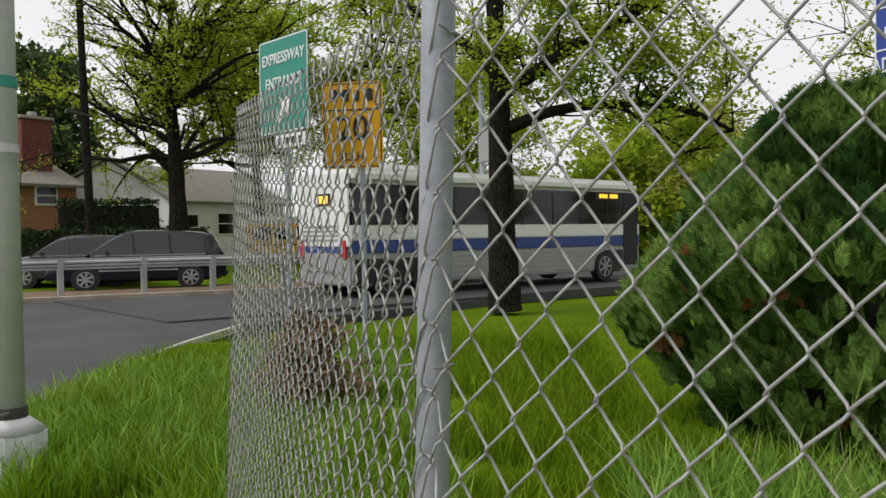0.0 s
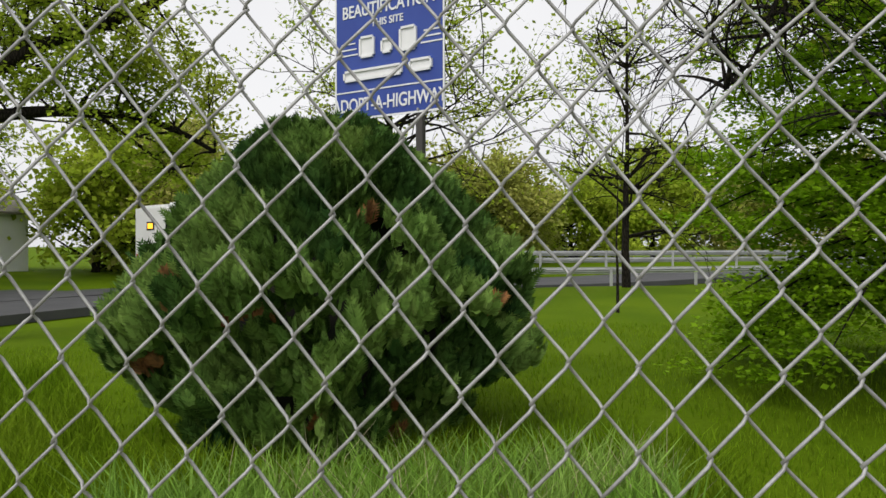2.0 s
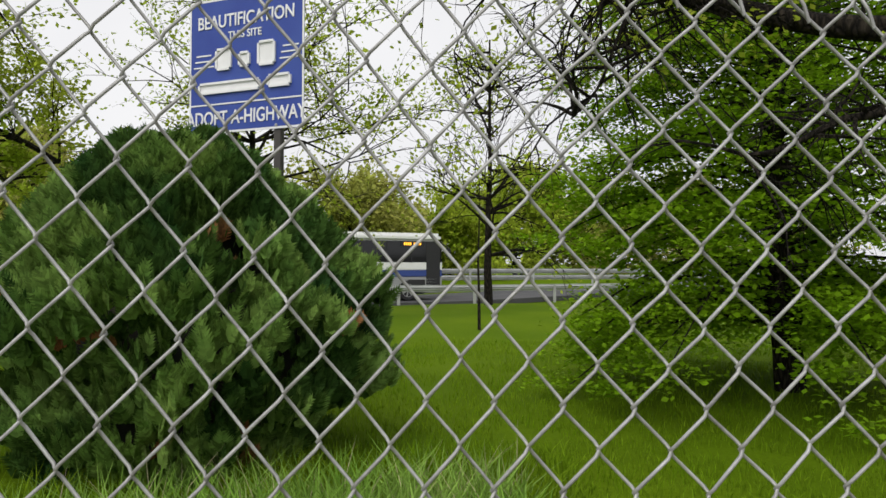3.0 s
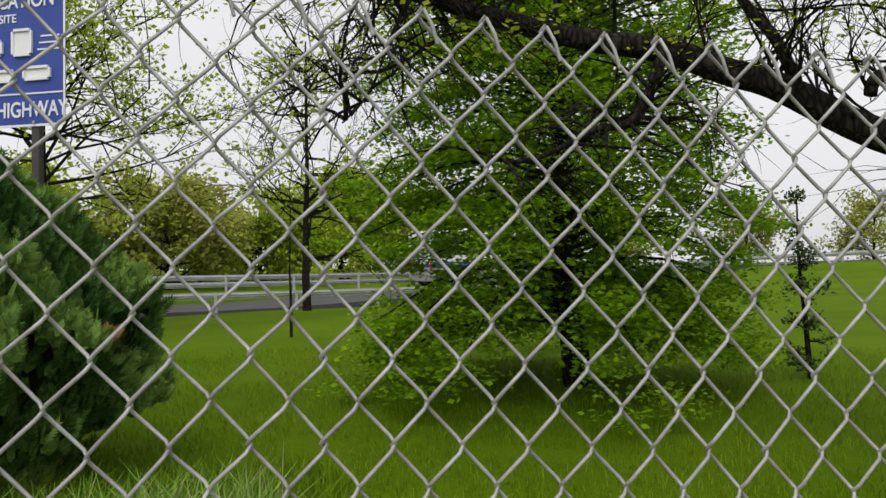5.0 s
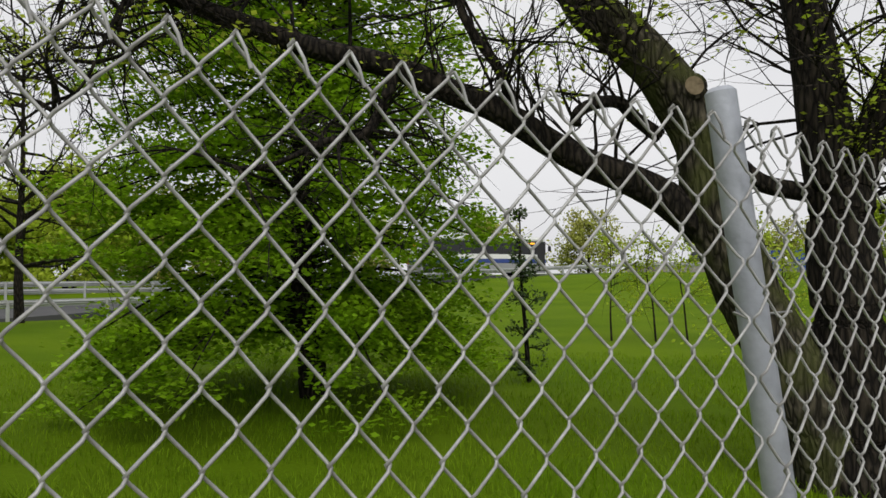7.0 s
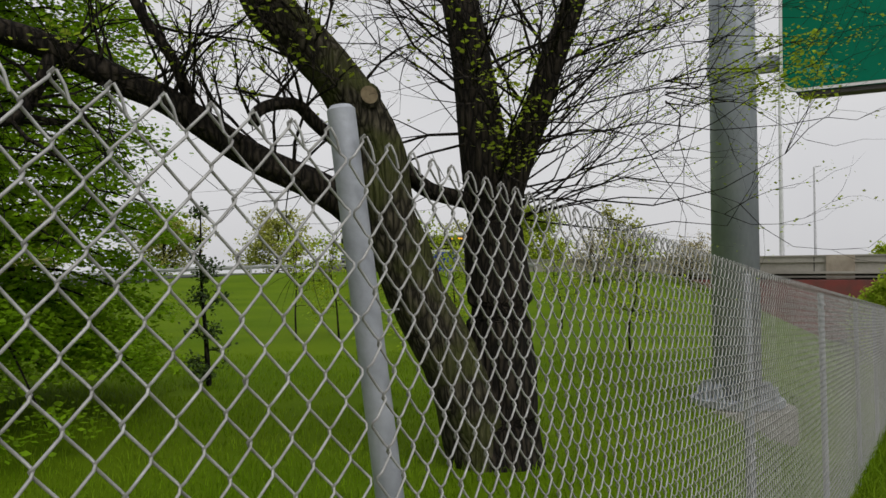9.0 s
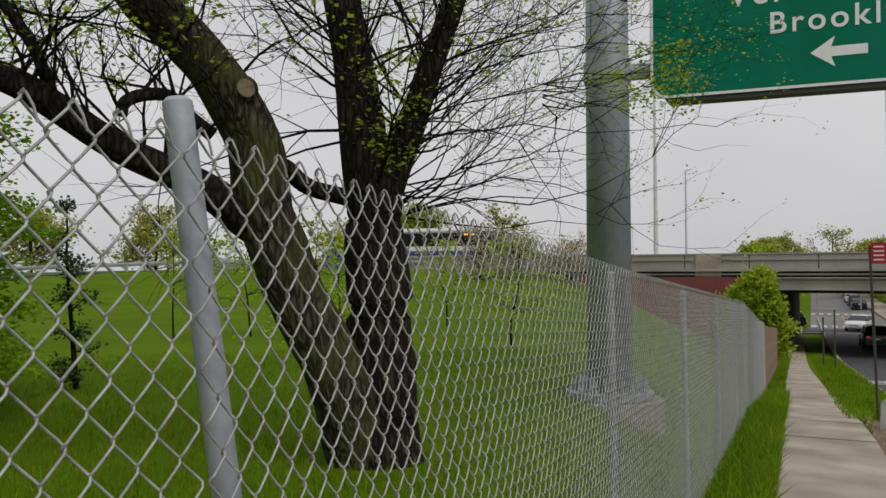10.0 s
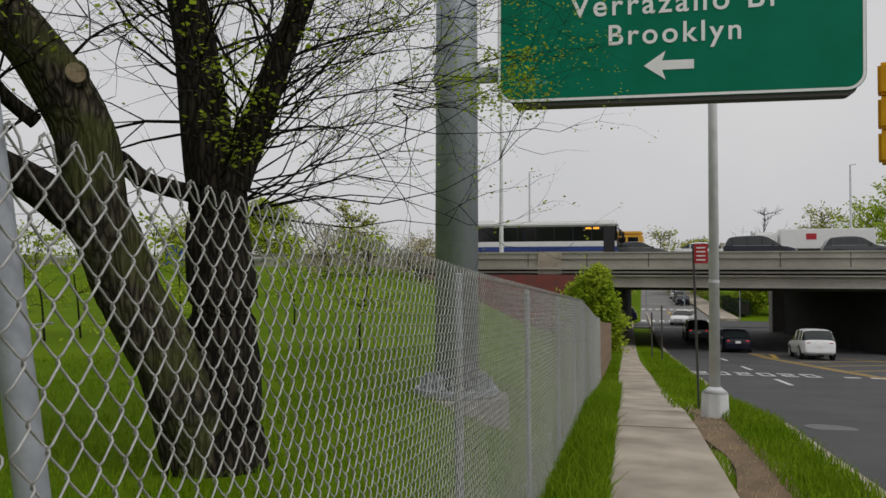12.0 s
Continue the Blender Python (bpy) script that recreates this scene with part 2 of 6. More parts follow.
def lettering(text, size, at, mat, parent, width=None, depth=0.003, squeeze=1.0, align="CENTER", spacing=1.0):
    """Raised letters in the plane y = const of the parent, facing -y."""
    cu = bpy.data.curves.new("lettering", "FONT")
    cu.body, cu.size, cu.extrude, cu.align_x, cu.space_character = text, size, depth, align, spacing
    cu.offset = size * 0.012
    tmp = bpy.data.objects.new("lettering", cu)
    me = bpy.data.meshes.new_from_object(tmp)
    bpy.data.objects.remove(tmp)
    me.materials.append(mat)
    me.transform(Matrix.Diagonal((squeeze, 1, 1, 1)))
    me.transform(Matrix.Rotation(radians(90), 4, "X"))
    me.transform(Matrix.Translation(at))
    ob = new("lettering", me)
    ob.parent = parent
    return ob


def smoothstep(a, b, x):
    t = min(1.0, max(0.0, (x - a) / (b - a)))
    return t * t * (3 - 2 * t)


def lerp_table(table, x):
    if x <= table[0][0]:
        return table[0][1]
    for (x0, y0), (x1, y1) in zip(table, table[1:]):
        if x <= x1:
            return y0 + (y1 - y0) * (x - x0) / (x1 - x0)
    return table[-1][1]


# ---- the lie of the land ----
CORNER = Vector((0.645, 0.665, 0))            # the post where the fence bends towards the underpass
AVE = Vector((math.sin(radians(78.5)), math.cos(radians(78.5)), 0))   # along the avenue, downhill
AVE_LEFT = Vector((-AVE.y, AVE.x, 0))
DIP = [(-60, 0.6), (-10, 0.1), (0, 0.0), (3, -0.2), (12, -0.68), (17.5, -1.27), (25, -1.85), (48, -3.4), (60, -3.85), (78, -3.95), (110, -3.6), (200, -2.3), (400, -1.0), (3000, 0)]
HIGHWAY = [(-14, -60), (-16.5, -30), (-18.3, -6), (-19.2, 8), (-19.7, 20), (-18.9, 30), (-12.9, 37.6), (-4.4, 42.6), (8, 50.5), (24, 59), (41, 59), (51, 47.5), (55.4, 34), (58.7, 12.4), (61.5, -10), (67, -50), (78, -120)]
HIGH_Z = [0.2, 0.15, 0.02, -0.08, -0.16, -0.25, -0.3, -0.25, 0.3, 1.2, 1.75, 1.75, 1.7, 1.65, 1.65, 1.6, 1.6]


def ave(u, v, z=0.0):
    p = CORNER + AVE * u + AVE_LEFT * v
    return Vector((p.x, p.y, z))


def catmull(points, n):
    out = []
    P = [points[0]] + list(points) + [points[-1]]
    for i in range(1, len(P) - 2):
        a, b, c, d = (np.array(P[i + k], float) for k in (-1, 0, 1, 2))
        for k in range(n):
            t = k / n
            out.append(0.5 * (2 * b + (c - a) * t + (2 * a - 5 * b + 4 * c - d) * t ** 2 + (3 * b - a - 3 * c + d) * t ** 3))
    out.append(np.array(P[-2], float))
    return np.array(out)


ROUTE = catmull([(x, y, z) for (x, y), z in zip(HIGHWAY, HIGH_Z)], 16)


def route_near(x, y):
    d = (ROUTE[:, 0] - x) ** 2 + (ROUTE[:, 1] - y) ** 2
    i = int(np.argmin(d))
    return math.sqrt(d[i]), ROUTE[i, 2], i


def ground_z(x, y):
    """Height of the open ground."""
    rel = Vector((x, y, 0)) - CORNER
    u, v = rel.dot(AVE), rel.dot(AVE_LEFT)
    road = lerp_table(DIP, u)
    dist, hz, i = route_near(x, y)
    d = math.hypot(x, y)
    field = 0.12 + 0.15 * smoothstep(10, 30, d) + 0.03 * noise.noise((x * 0.15, y * 0.15, 0))
    lift = smoothstep(44, 8, dist) if hz > 0.2 else smoothstep(16, 6, dist)
    if d < 8:
        lift *= smoothstep(3, 8, d)
    field = field + (hz + (0.05 if hz > 0.2 else -0.03) - field) * lift
    if d > 90:
        field += (1.0 - field) * smoothstep(90, 200, d)
    wide = 1.6 + 0.35 * max(0, u - 9)
    w = smoothstep(0.1, wide, v)
    return road + (field - road) * w


def ground():
    """One sheet of lawn and distance, finer near the fence."""
    rings, spokes = 150, 260
    radii = [0.0] + [0.4 * (1.0615 ** k) for k in range(rings)]
    verts, faces = [(0, 0, ground_z(0, 0))], []
    for r in radii[1:]:
        for k in range(spokes):
            a = 2 * math.pi * k / spokes
            x, y = r * math.sin(a), r * math.cos(a)
            rel = Vector((x, y, 0)) - CORNER
            u, v = rel.dot(AVE), rel.dot(AVE_LEFT)
            z = ground_z(x, y)
            if -1.72 < v < -0.50 and u < 22:
                z -= 0.07
            if -24 < v < -2.95 and u > -12:
                z -= 0.35
            dist, hz, i = route_near(x, y)
            if dist < 6:
                z = min(z, hz - 0.25)
            if 56 < u < 84 and -25 < v < 1.5:
                z = min(z, lerp_table(DIP, u) - 0.3)
            verts.append((x, y, z))
    for k in range(spokes):
        faces.append((0, 1 + (k + 1) % spokes, 1 + k))
    for i in range(len(radii) - 2):
        for k in range(spokes):
            a, b = 1 + i * spokes + k, 1 + i * spokes + (k + 1) % spokes
            faces.append((a, b, b + spokes, a + spokes))
    ob = link("ground", verts, faces, M_LAWN, smooth=True)
    return tagged(ob, "mown green lawn sloping up to the highway", "lawn", kind="structure")


def ribbon(name, centre, half_left, half_right, lift, mat, label, category, thick=0.25, kind="structure"):
    """A road strip along a list of (x, y, z), with thickness."""
    verts, faces = [], []
    n = len(centre)
    for i, c in enumerate(centre):
        c = Vector(c)
        t = Vector(centre[min(n - 1, i + 1)]) - Vector(centre[max(0, i - 1)])
        left = Vector((-t.y, t.x, 0)).normalized()
        for off, dz in ((half_left, 0), (-half_right, 0), (-half_right, -thick), (half_left, -thick)):
            p = c + left * off
            verts.append((p.x, p.y, c.z + lift + dz))
    for i in range(n - 1):
        a, b = 4 * i, 4 * i + 4
        for k in range(4):
            k2 = (k + 1) % 4
            faces.append((a + k, b + k, b + k2, a + k2))
    faces += [(0, 1, 2, 3), (4 * n - 1, 4 * n - 2, 4 * n - 3, 4 * n - 4)]
    ob = link(name, verts, faces, mat)
    return tagged(ob, label, category, kind=kind)


ground()
avenue_line = [ave(u, -12.7, lerp_table(DIP, u) - 0.15) for u in [-14 + 2 * k for k in range(48)]]
ribbon("road_avenue", avenue_line, 9.75, 10.0, 0.0, M_ASPHALT, "dark grey asphalt avenue dipping under the overpass", "road")
# paler than the avenue: grazing sky reflection is put into the colour
M_ASPHALT_SHEEN = material("sky_sheen_asphalt", (0.19, 0.185, 0.18), 0.9, other=(0.14, 0.137, 0.135), scale=0.2, fine=0.1, fine_scale=5)
ribbon("road_beyond", [ave(u, -5.2, lerp_table(DIP, u) - 0.146) for u in (79, 86, 92, 98, 104, 110, 130, 160, 200, 260, 340)], 4.4, 4.4, 0.0, M_ASPHALT_SHEEN, "asphalt avenue rising beyond the underpass, coloured pale for its sky sheen", "road")
ribbon("road_highway", [tuple(p) for p in ROUTE[44:]], 4.5, 3.2, 0.02, M_ASPHALT, "asphalt expressway curving behind the lawn", "road")


# ---- the chain-link fence ----
# knot columns, in half diamonds counted from the corner post, and where they stand; heights of the top and of half a diamond
COLUMNS = [(-126, -3.42), (-67, -1.50), (-56, -1.132), (-50, -0.93), (-45, -0.76), (-39, -0.568), (-35, -0.433), (-30, -0.273), (-24, -0.092), (-20, 0.028), (-13, 0.221), (0, 0.603), (1.4, 0.645)]
TOPS = [(-3.42, 2.03), (-2.07, 1.92), (-1.75, 1.90), (-1.56, 1.93), (-1.50, 2.0), (-1.1, 1.968), (-0.8, 1.94), (-0.43, 1.892), (-0.33, 1.88), (0.03, 1.845), (0.32, 1.827), (0.645, 1.818)]
HALVES = [(-3.42, 0.042), (-1.1, 0.042), (-0.8, 0.0417), (-0.43, 0.0384), (-0.33, 0.0367), (0.0, 0.0355), (0.645, 0.0352)]
LINE_B = [(-3.42, 0.989), (-1.50, 0.418), (-1.132, 0.492), (-0.93, 0.532), (-0.70, 0.560), (-0.436, 0.590), (-0.27, 0.605), (0.0, 0.628), (0.3, 0.630), (0.645, 0.634)]


def along(line, s):
    """The point at the length s on a line of (x, y), and its direction."""
    for (x0, y0), (x1, y1) in zip(line, line[1:]):
        d = math.hypot(x1 - x0, y1 - y0)
        if s <= d or (x1, y1) == line[-1]:
            t = s / d
            return x0 + (x1 - x0) * t, y0 + (y1 - y0) * t, (x1 - x0) / d, (y1 - y0) / d
        s -= d


def length(line):
    return sum(math.hypot(b[0] - a[0], b[1] - a[1]) for a, b in zip(line, line[1:]))


def chain_link(name, place, i0, i1, parent, rows, sides, detail, radius=0.0019):
    """Zigzag wires hooked into one another, from the half column i0 to i1. place(c, j, ds, dz, off) gives the point of column c and row j."""
    verts, faces = [], []
    for i in range(i0, i1):
        pts = []
        wob = random.uniform(-0.0015, 0.0015)
        for j in range(rows + 1):
            side = (i + j) % 2            # which of its two knot columns this wire touches here
            c = i + side
            dz = random.uniform(-0.001, 0.001)
            inner = -1 if side else 1
            depth = COIL * (1 if side else -1)
            if detail:
                pts.append(place(c, j, wob + inner * 0.0032, dz + 0.006, -depth))
                pts.append(place(c, j, wob - inner * radius * 0.6, dz, 0.0))
                pts.append(place(c, j, wob + inner * 0.0032, dz - 0.006, depth))
            else:
                pts.append(place(c, j, wob, dz + 0.005, -depth))
                pts.append(place(c, j, wob, dz - 0.005, depth))
        if detail and i % 2 == 1:
            # knuckled top: the wire bends over and down
            c = i + 1
            pts = [place(c, 0, 0.016, -0.030, 0.007), place(c, 0, 0.011, -0.012, 0.008), place(c, 0, 0.004, 0.003, 0.006)] + pts[1:]
        base = len(verts)
        m = len(pts)
        for k, p in enumerate(pts):
            t = (pts[min(m - 1, k + 1)] - pts[max(0, k - 1)]).normalized()
            e1 = t.cross(Vector((0.3, 0.9, 0.1))).normalized()
            e2 = t.cross(e1)
            for q in range(sides):
                a = 2 * math.pi * q / sides
                verts.append(p + (e1 * math.cos(a) + e2 * math.sin(a)) * radius)
        for k in range(m - 1):
            for q in range(sides):
                a, b = base + k * sides + q, base + k * sides + (q + 1) % sides
                faces.append((a, b, b + sides, a + sides))
    return link(name, verts, faces, M_WIRE, parent, smooth=True)


LEAN = 0.12
COIL = 0.0048        # half the thickness of the flattened coil
HALF_C = 0.0292


def line_y(x):
    return lerp_table(LINE_B, x)


def place_b(c, j, ds, dz, off):
    x = lerp_table(COLUMNS, c) + ds
    slope = (line_y(x + 0.02) - line_y(x - 0.02)) / 0.04
    z = lerp_table(TOPS, x) - j * lerp_table(HALVES, x) + dz
    lean = LEAN if x > -1.49 else 0.05
    return Vector((x + slope * off, line_y(x) - off + lean * (z - 1.6), z))


LINE_C = [(0.645, 0.634), (0.645 + AVE.x * 44, 0.634 + AVE.y * 44)]


def place_c(c, j, ds, dz, off):
    s = (c - 1) * HALF_C + ds
    x, y = 0.645 + AVE.x * s, 0.634 + AVE.y * s
    g = lerp_table(DIP, s)
    if s < 0:
        x, y = 0.645 + s, 0.634
    z = 1.819 + g - j * 0.0353 + dz
    lean = LEAN * smoothstep(3.5, 0, s) + 0.01
    return Vector((x + AVE.y * off, y - AVE.x * off + lean * (z - g - 1.6), z))


def fence():
    f = thing("chain_link_fence", Matrix.Identity(4), "galvanised chain-link fence with round posts along the sidewalk", "fence")
    chain_link("wire_mesh", place_b, -126, 1, f, 46, 6, True)
    chain_link("wire_mesh", place_c, 1, 110, f, 50, 5, True, 0.0019)
    chain_link("wire_mesh", place_c, 110, 230, f, 50, 4, True, 0.0017)
    chain_link("wire_mesh", place_c, 230, 420, f, 50, 4, True, 0.0014)
    chain_link("wire_mesh", place_c, 420, 700, f, 50, 3, False, 0.0011)
    posts = [((-1.552, 0.40, 0.0), (-1.532, 0.475, 2.6), 0.0225), ((0.857, 0.56, -0.05), (0.665, 0.704, 1.862), 0.0205)]
    for s in (2.75, 5.3, 8.0, 10.6, 13.3, 16.0, 18.5, 20.3):
        x, y, dx, dy = along(LINE_C, s)
        g = lerp_table(DIP, s)
        posts.append(((x - dy * 0.03, y + dx * 0.03, g - 0.1), (x - dy * 0.03, y + dx * 0.03 + 0.02, g + 1.80), 0.021 if s < 10 else 0.024))
    for p, q, r in posts:
        b = rod(p, q, r, n=20)
        top = Vector(q) + (Vector(q) - Vector(p)).normalized() * 0.006
        rod(q, top, r, r * 0.72, n=20, bm=b)
        post = part("post", b, M_PIPE, f, smooth=True)
        post.data.set_sharp_from_angle(angle=radians(40))
    # wire ties round the first posts
    for p, q, r, zs in ((*posts[0], (0.62, 1.02, 1.40, 1.83)), (*posts[1], (0.66, 1.06, 1.572))):
        p, q = Vector(p), Vector(q)
        for z in zs:
            c = p.lerp(q, (z - p.z) / (q.z - p.z))
            pts = []
            for k in range(17):
                a = math.pi * k / 16
                pts.append(c + Vector((math.cos(a) * (r + 0.003), math.sin(a) * (r + 0.003), 0.002 * math.sin(a * 3))))
            pts = [pts[0] + Vector((0.012, -0.03, 0.004))] + pts + [pts[-1] + Vector((-0.014, -0.03, -0.004))]
            b = bmesh.new()
            for a, e in zip(pts, pts[1:]):
                rod(a, e, 0.0016, n=5, bm=b)
            part("wire_tie", b, M_WIRE, f)
    return f


fence()


# ---- growing things ----
def tube(V, F, pts, radii, n=7, lumps=0.0):
    base, m = len(V), len(pts)
    ref = Vector((0.13, 0.31, 0.94))
    for k, p in enumerate(pts):
        p = Vector(p)
        t = (Vector(pts[min(m - 1, k + 1)]) - Vector(pts[max(0, k - 1)])).normalized()
        e1 = t.cross(ref if abs(t.dot(ref)) < 0.95 else Vector((1, 0, 0))).normalized()
        e2 = t.cross(e1)
        for q in range(n):
            a = 2 * math.pi * q / n
            r = radii[k] * (1 + (lumps * noise.noise((math.cos(a) * 1.5 + p.x, math.sin(a) * 1.5 + p.y, p.z * 1.3)) + 0.5 * lumps * noise.noise((math.cos(a) * 4 + p.x, math.sin(a) * 4 + p.y, p.z * 5)) if lumps else 0))
            w = p + (e1 * math.cos(a) + e2 * math.sin(a)) * r
            V.append((w.x, w.y, w.z))
    for k in range(m - 1):
        for q in range(n):
            a, b = base + k * n + q, base + k * n + (q + 1) % n
            F.append((a, b, b + n, a + n))
    F.append(tuple(base + (m - 1) * n + q for q in range(n)))


def refine(pts, n=5):
    return [Vector(p) for p in catmull([tuple(p) for p in pts], n)]


def limb(V, F, pts, r0, r1, n=12, lumps=0.12, wob=0.03, steps=6):
    line = refine(pts, steps)
    m = len(line)
    line = [p + Vector(noise.noise_vector(p * 1.7)) * wob for p in line]
    tube(V, F, line, [r0 + (r1 - r0) * (k / (m - 1)) ** 0.8 for k in range(m)], n, lumps)
    return line


def twigs(V, F, tips, start, way, size, radius, level, rng, droop=0.0, kids=4, spread=0.9, n=4, bend=0.28):
    """A branch that bends as it goes and forks into finer ones; tips collects the ends for leaves."""
    p, d = Vector(start), Vector(way).normalized()
    steps = 4 if level > 0 else 3
    pts, radii = [p.copy()], [radius]
    spots = []
    for k in range(steps):
        d = (d + Vector((rng.uniform(-1, 1), rng.uniform(-1, 1), rng.uniform(-1, 1) - droop)) * bend).normalized()
        p = p + d * (size / steps)
        pts.append(p.copy())
        radii.append(radius * (1 - 0.75 * (k + 1) / steps))
        spots.append((p.copy(), d.copy()))
    tube(V, F, pts, radii, n)
    if level <= 1:
        tips.extend(q for q, _ in spots)
    if level > 0:
        for k in range(kids):
            q, e = spots[rng.randrange(len(spots))] if k else spots[-1]
            side = Vector((rng.uniform(-1, 1), rng.uniform(-1, 1), rng.uniform(-0.7, 1.0)))
            twigs(V, F, tips, q, e + side * spread, size * rng.uniform(0.45, 0.7), radius * 0.45, level - 1, rng, droop, kids, spread, 3, bend)


def leaves(name, centres, per, spread, size, mat, parent, rng, flat=0.3, label="", long=1.6, squash=0.7):
    """Many small folded leaf blades scattered round the centres."""
    n = len(centres) * per
    C = np.repeat(np.array([tuple(c) for c in centres]), per, axis=0) + rng.normal(0, spread, (n, 3)) * np.array([1, 1, squash])
    a = rng.uniform(0, 2 * np.pi, n)
    dip = rng.normal(0, flat, n)
    A = np.stack([np.cos(a) * np.cos(dip), np.sin(a) * np.cos(dip), np.sin(dip)], 1)
    B = np.cross(A, rng.normal(0, 1, (n, 3)) * np.array([flat, flat, 1]) + np.array([0, 0, 0.01]))
    B /= np.linalg.norm(B, axis=1)[:, None] + 1e-9
    s = size * rng.uniform(0.6, 1.3, n)[:, None]
    P = np.stack([C, C + A * s * 0.5 * long + B * s * 0.5, C + A * s * long, C + A * s * 0.5 * long - B * s * 0.5], 1).reshape(-1, 3)
    me = bpy.data.meshes.new(name)
    me.vertices.add(4 * n)
    me.vertices.foreach_set("co", P.astype(np.float32).ravel())
    me.loops.add(4 * n)
    me.loops.foreach_set("vertex_index", np.arange(4 * n, dtype=np.int32))
    me.polygons.add(n)
    me.polygons.foreach_set("loop_start", np.arange(0, 4 * n, 4, dtype=np.int32))
    me.update(calc_edges=True)
    me.materials.append(mat)
    ob = new(name, me)
    ob.parent = parent
    if label:
        ob["label"] = label
    return ob


def double_tree():
    """The old tree behind the fence: two trunks, a long low limb, fine half-bare twigs."""
    rng, nr = random.Random(5), np.random.default_rng(5)
    t = thing("tree", Matrix.Identity(4), "old dark-barked tree with two leaning trunks and sparse spring leaves", "tree")
    V, F, tips = [], [], []
    right = limb(V, F, [(4.86, 3.84, -0.1), (4.89, 3.88, 0.5), (4.89, 3.88, 1.1), (4.9, 3.95, 2.0), (4.87, 3.99, 2.43), (4.85, 4.09, 3.18), (4.82, 4.24, 3.95), (4.7, 4.4, 5.6), (4.5, 4.5, 7.4)], 0.355, 0.10, 22, 0.11)
    fork = limb(V, F, [(4.94, 3.9, 2.30), (5.02, 3.72, 2.74), (5.04, 3.55, 3.13), (5.12, 3.31, 3.78), (5.25, 3.0, 5.0), (5.3, 2.7, 6.3)], 0.17, 0.05, 12, 0.2)
    part_right = link("trunk", V, F, M_BARK, t, smooth=True)
    V, F = [], []
    left = limb(V, F, [(4.76, 3.90, -0.05), (4.62, 3.98, 0.55), (4.45, 4.07, 1.03), (4.25, 4.2, 1.47), (4.08, 4.29, 1.99), (3.95, 4.35, 2.6), (3.74, 4.46, 3.05), (3.56, 4.58, 3.31), (3.28, 4.77, 3.65), (2.9, 4.9, 4.6), (2.4, 5.0, 5.8)], 0.275, 0.15, 20, 0.16)
    link("trunk", V, F, M_BARK_MOSS, t, "mossy leaning trunk", smooth=True)
    V, F = [], []
    low = limb(V, F, [(4.03, 4.32, 1.95), (3.56, 4.55, 2.29), (3.12, 4.76, 2.49), (2.6, 4.94, 2.82), (2.3, 4.99, 2.92), (1.84, 5.12, 3.1), (1.32, 5.28, 3.23), (0.71, 5.4, 3.40), (0.05, 5.45, 3.62), (-0.7, 5.5, 3.9)], 0.135, 0.05, 14, 0.2)
    link("limb", V, F, M_BARK, t, "long low dark limb", smooth=True)
    V, F = [], []
    cross = limb(V, F, [(4.02, 4.3, 2.42), (4.2, 4.26, 2.43), (4.43, 4.2, 2.29), (4.84, 4.0, 2.18)], 0.06, 0.07, 10)
    stub = limb(V, F, [(3.72, 4.5, 2.62), (3.55, 4.56, 2.76), (3.41, 4.57, 2.87), (3.22, 4.57, 2.86), (3.06, 4.56, 2.78), (3.02, 4.55, 2.68)], 0.055, 0.04, 10)
    hook = limb(V, F, [(1.9, 5.1, 3.08), (1.75, 5.05, 2.75), (1.60, 5.0, 2.55), (1.35, 4.98, 2.50), (1.0, 5.0, 2.35), (0.75, 5.0, 2.30)], 0.05, 0.012, 8)
    hook2 = limb(V, F, [(2.75, 4.9, 2.72), (2.65, 4.95, 3.1), (2.4, 5.05, 3.5), (2.2, 5.1, 4.2), (2.1, 5.2, 5.0)], 0.05, 0.02, 8)
    hook3 = limb(V, F, [(0.2, 5.42, 3.55), (0.05, 5.3, 3.2), (-0.1, 5.25, 2.85), (-0.3, 5.2, 2.6)], 0.02, 0.006, 6)
    link("limb", V, F, M_BARK, t, smooth=True)
    # the pruned knot with its pale scar
    b = bmesh.new()
    way = Vector((-0.35, -0.93, 0.1)).normalized()
    rod(Vector((3.84, 4.36, 2.93)), Vector((3.84, 4.36, 2.93)) + way * 0.17, 0.12, 0.095, 16, b)
    part("pruned_knot", b, M_BARK_MOSS, t, smooth=True)
    b = rod(Vector((3.84, 4.36, 2.93)) + way * 0.168, Vector((3.84, 4.36, 2.93)) + way * 0.174, 0.07, 0.068, 14)
    part("scar", b, M_CUT, t, "pale weathered pruning scar")
    V, F = [], []
    # fine twigs
    for line, lo, hi, count, size, tilt, droop in ((low, 8, 54, 34, 0.9, 0.6, 0.06), (left, 34, 60, 20, 1.3, 0.5, 0.0), (right, 18, 48, 44, 1.7, 0.3, 0.06),
                                            (fork, 2, 30, 34, 1.5, 0.3, 0.06), (stub, 10, 30, 8, 0.7, 0.2, 0.0), (hook, 4, 30, 26, 0.75, -0.1, 0.5), (low, 44, 54, 34, 1.0, -0.4, 0.3), (hook2, 6, 24, 12, 1.0, 0.3, 0.0), (hook3, 2, 18, 24, 0.7, 0, 0.4)):
        for k in range(count):
            p = line[rng.randrange(lo, min(hi, len(line)))]
            way = Vector((rng.uniform(-1, 1), rng.uniform(-1, 1), rng.uniform(-0.3, 1) + tilt))
            twigs(V, F, tips, p, way, size * rng.uniform(0.6, 1.1), 0.016, 2, rng, droop, 4, 0.9)
    # the fan of long fine shoots that leans out over the sidewalk
    fan = []
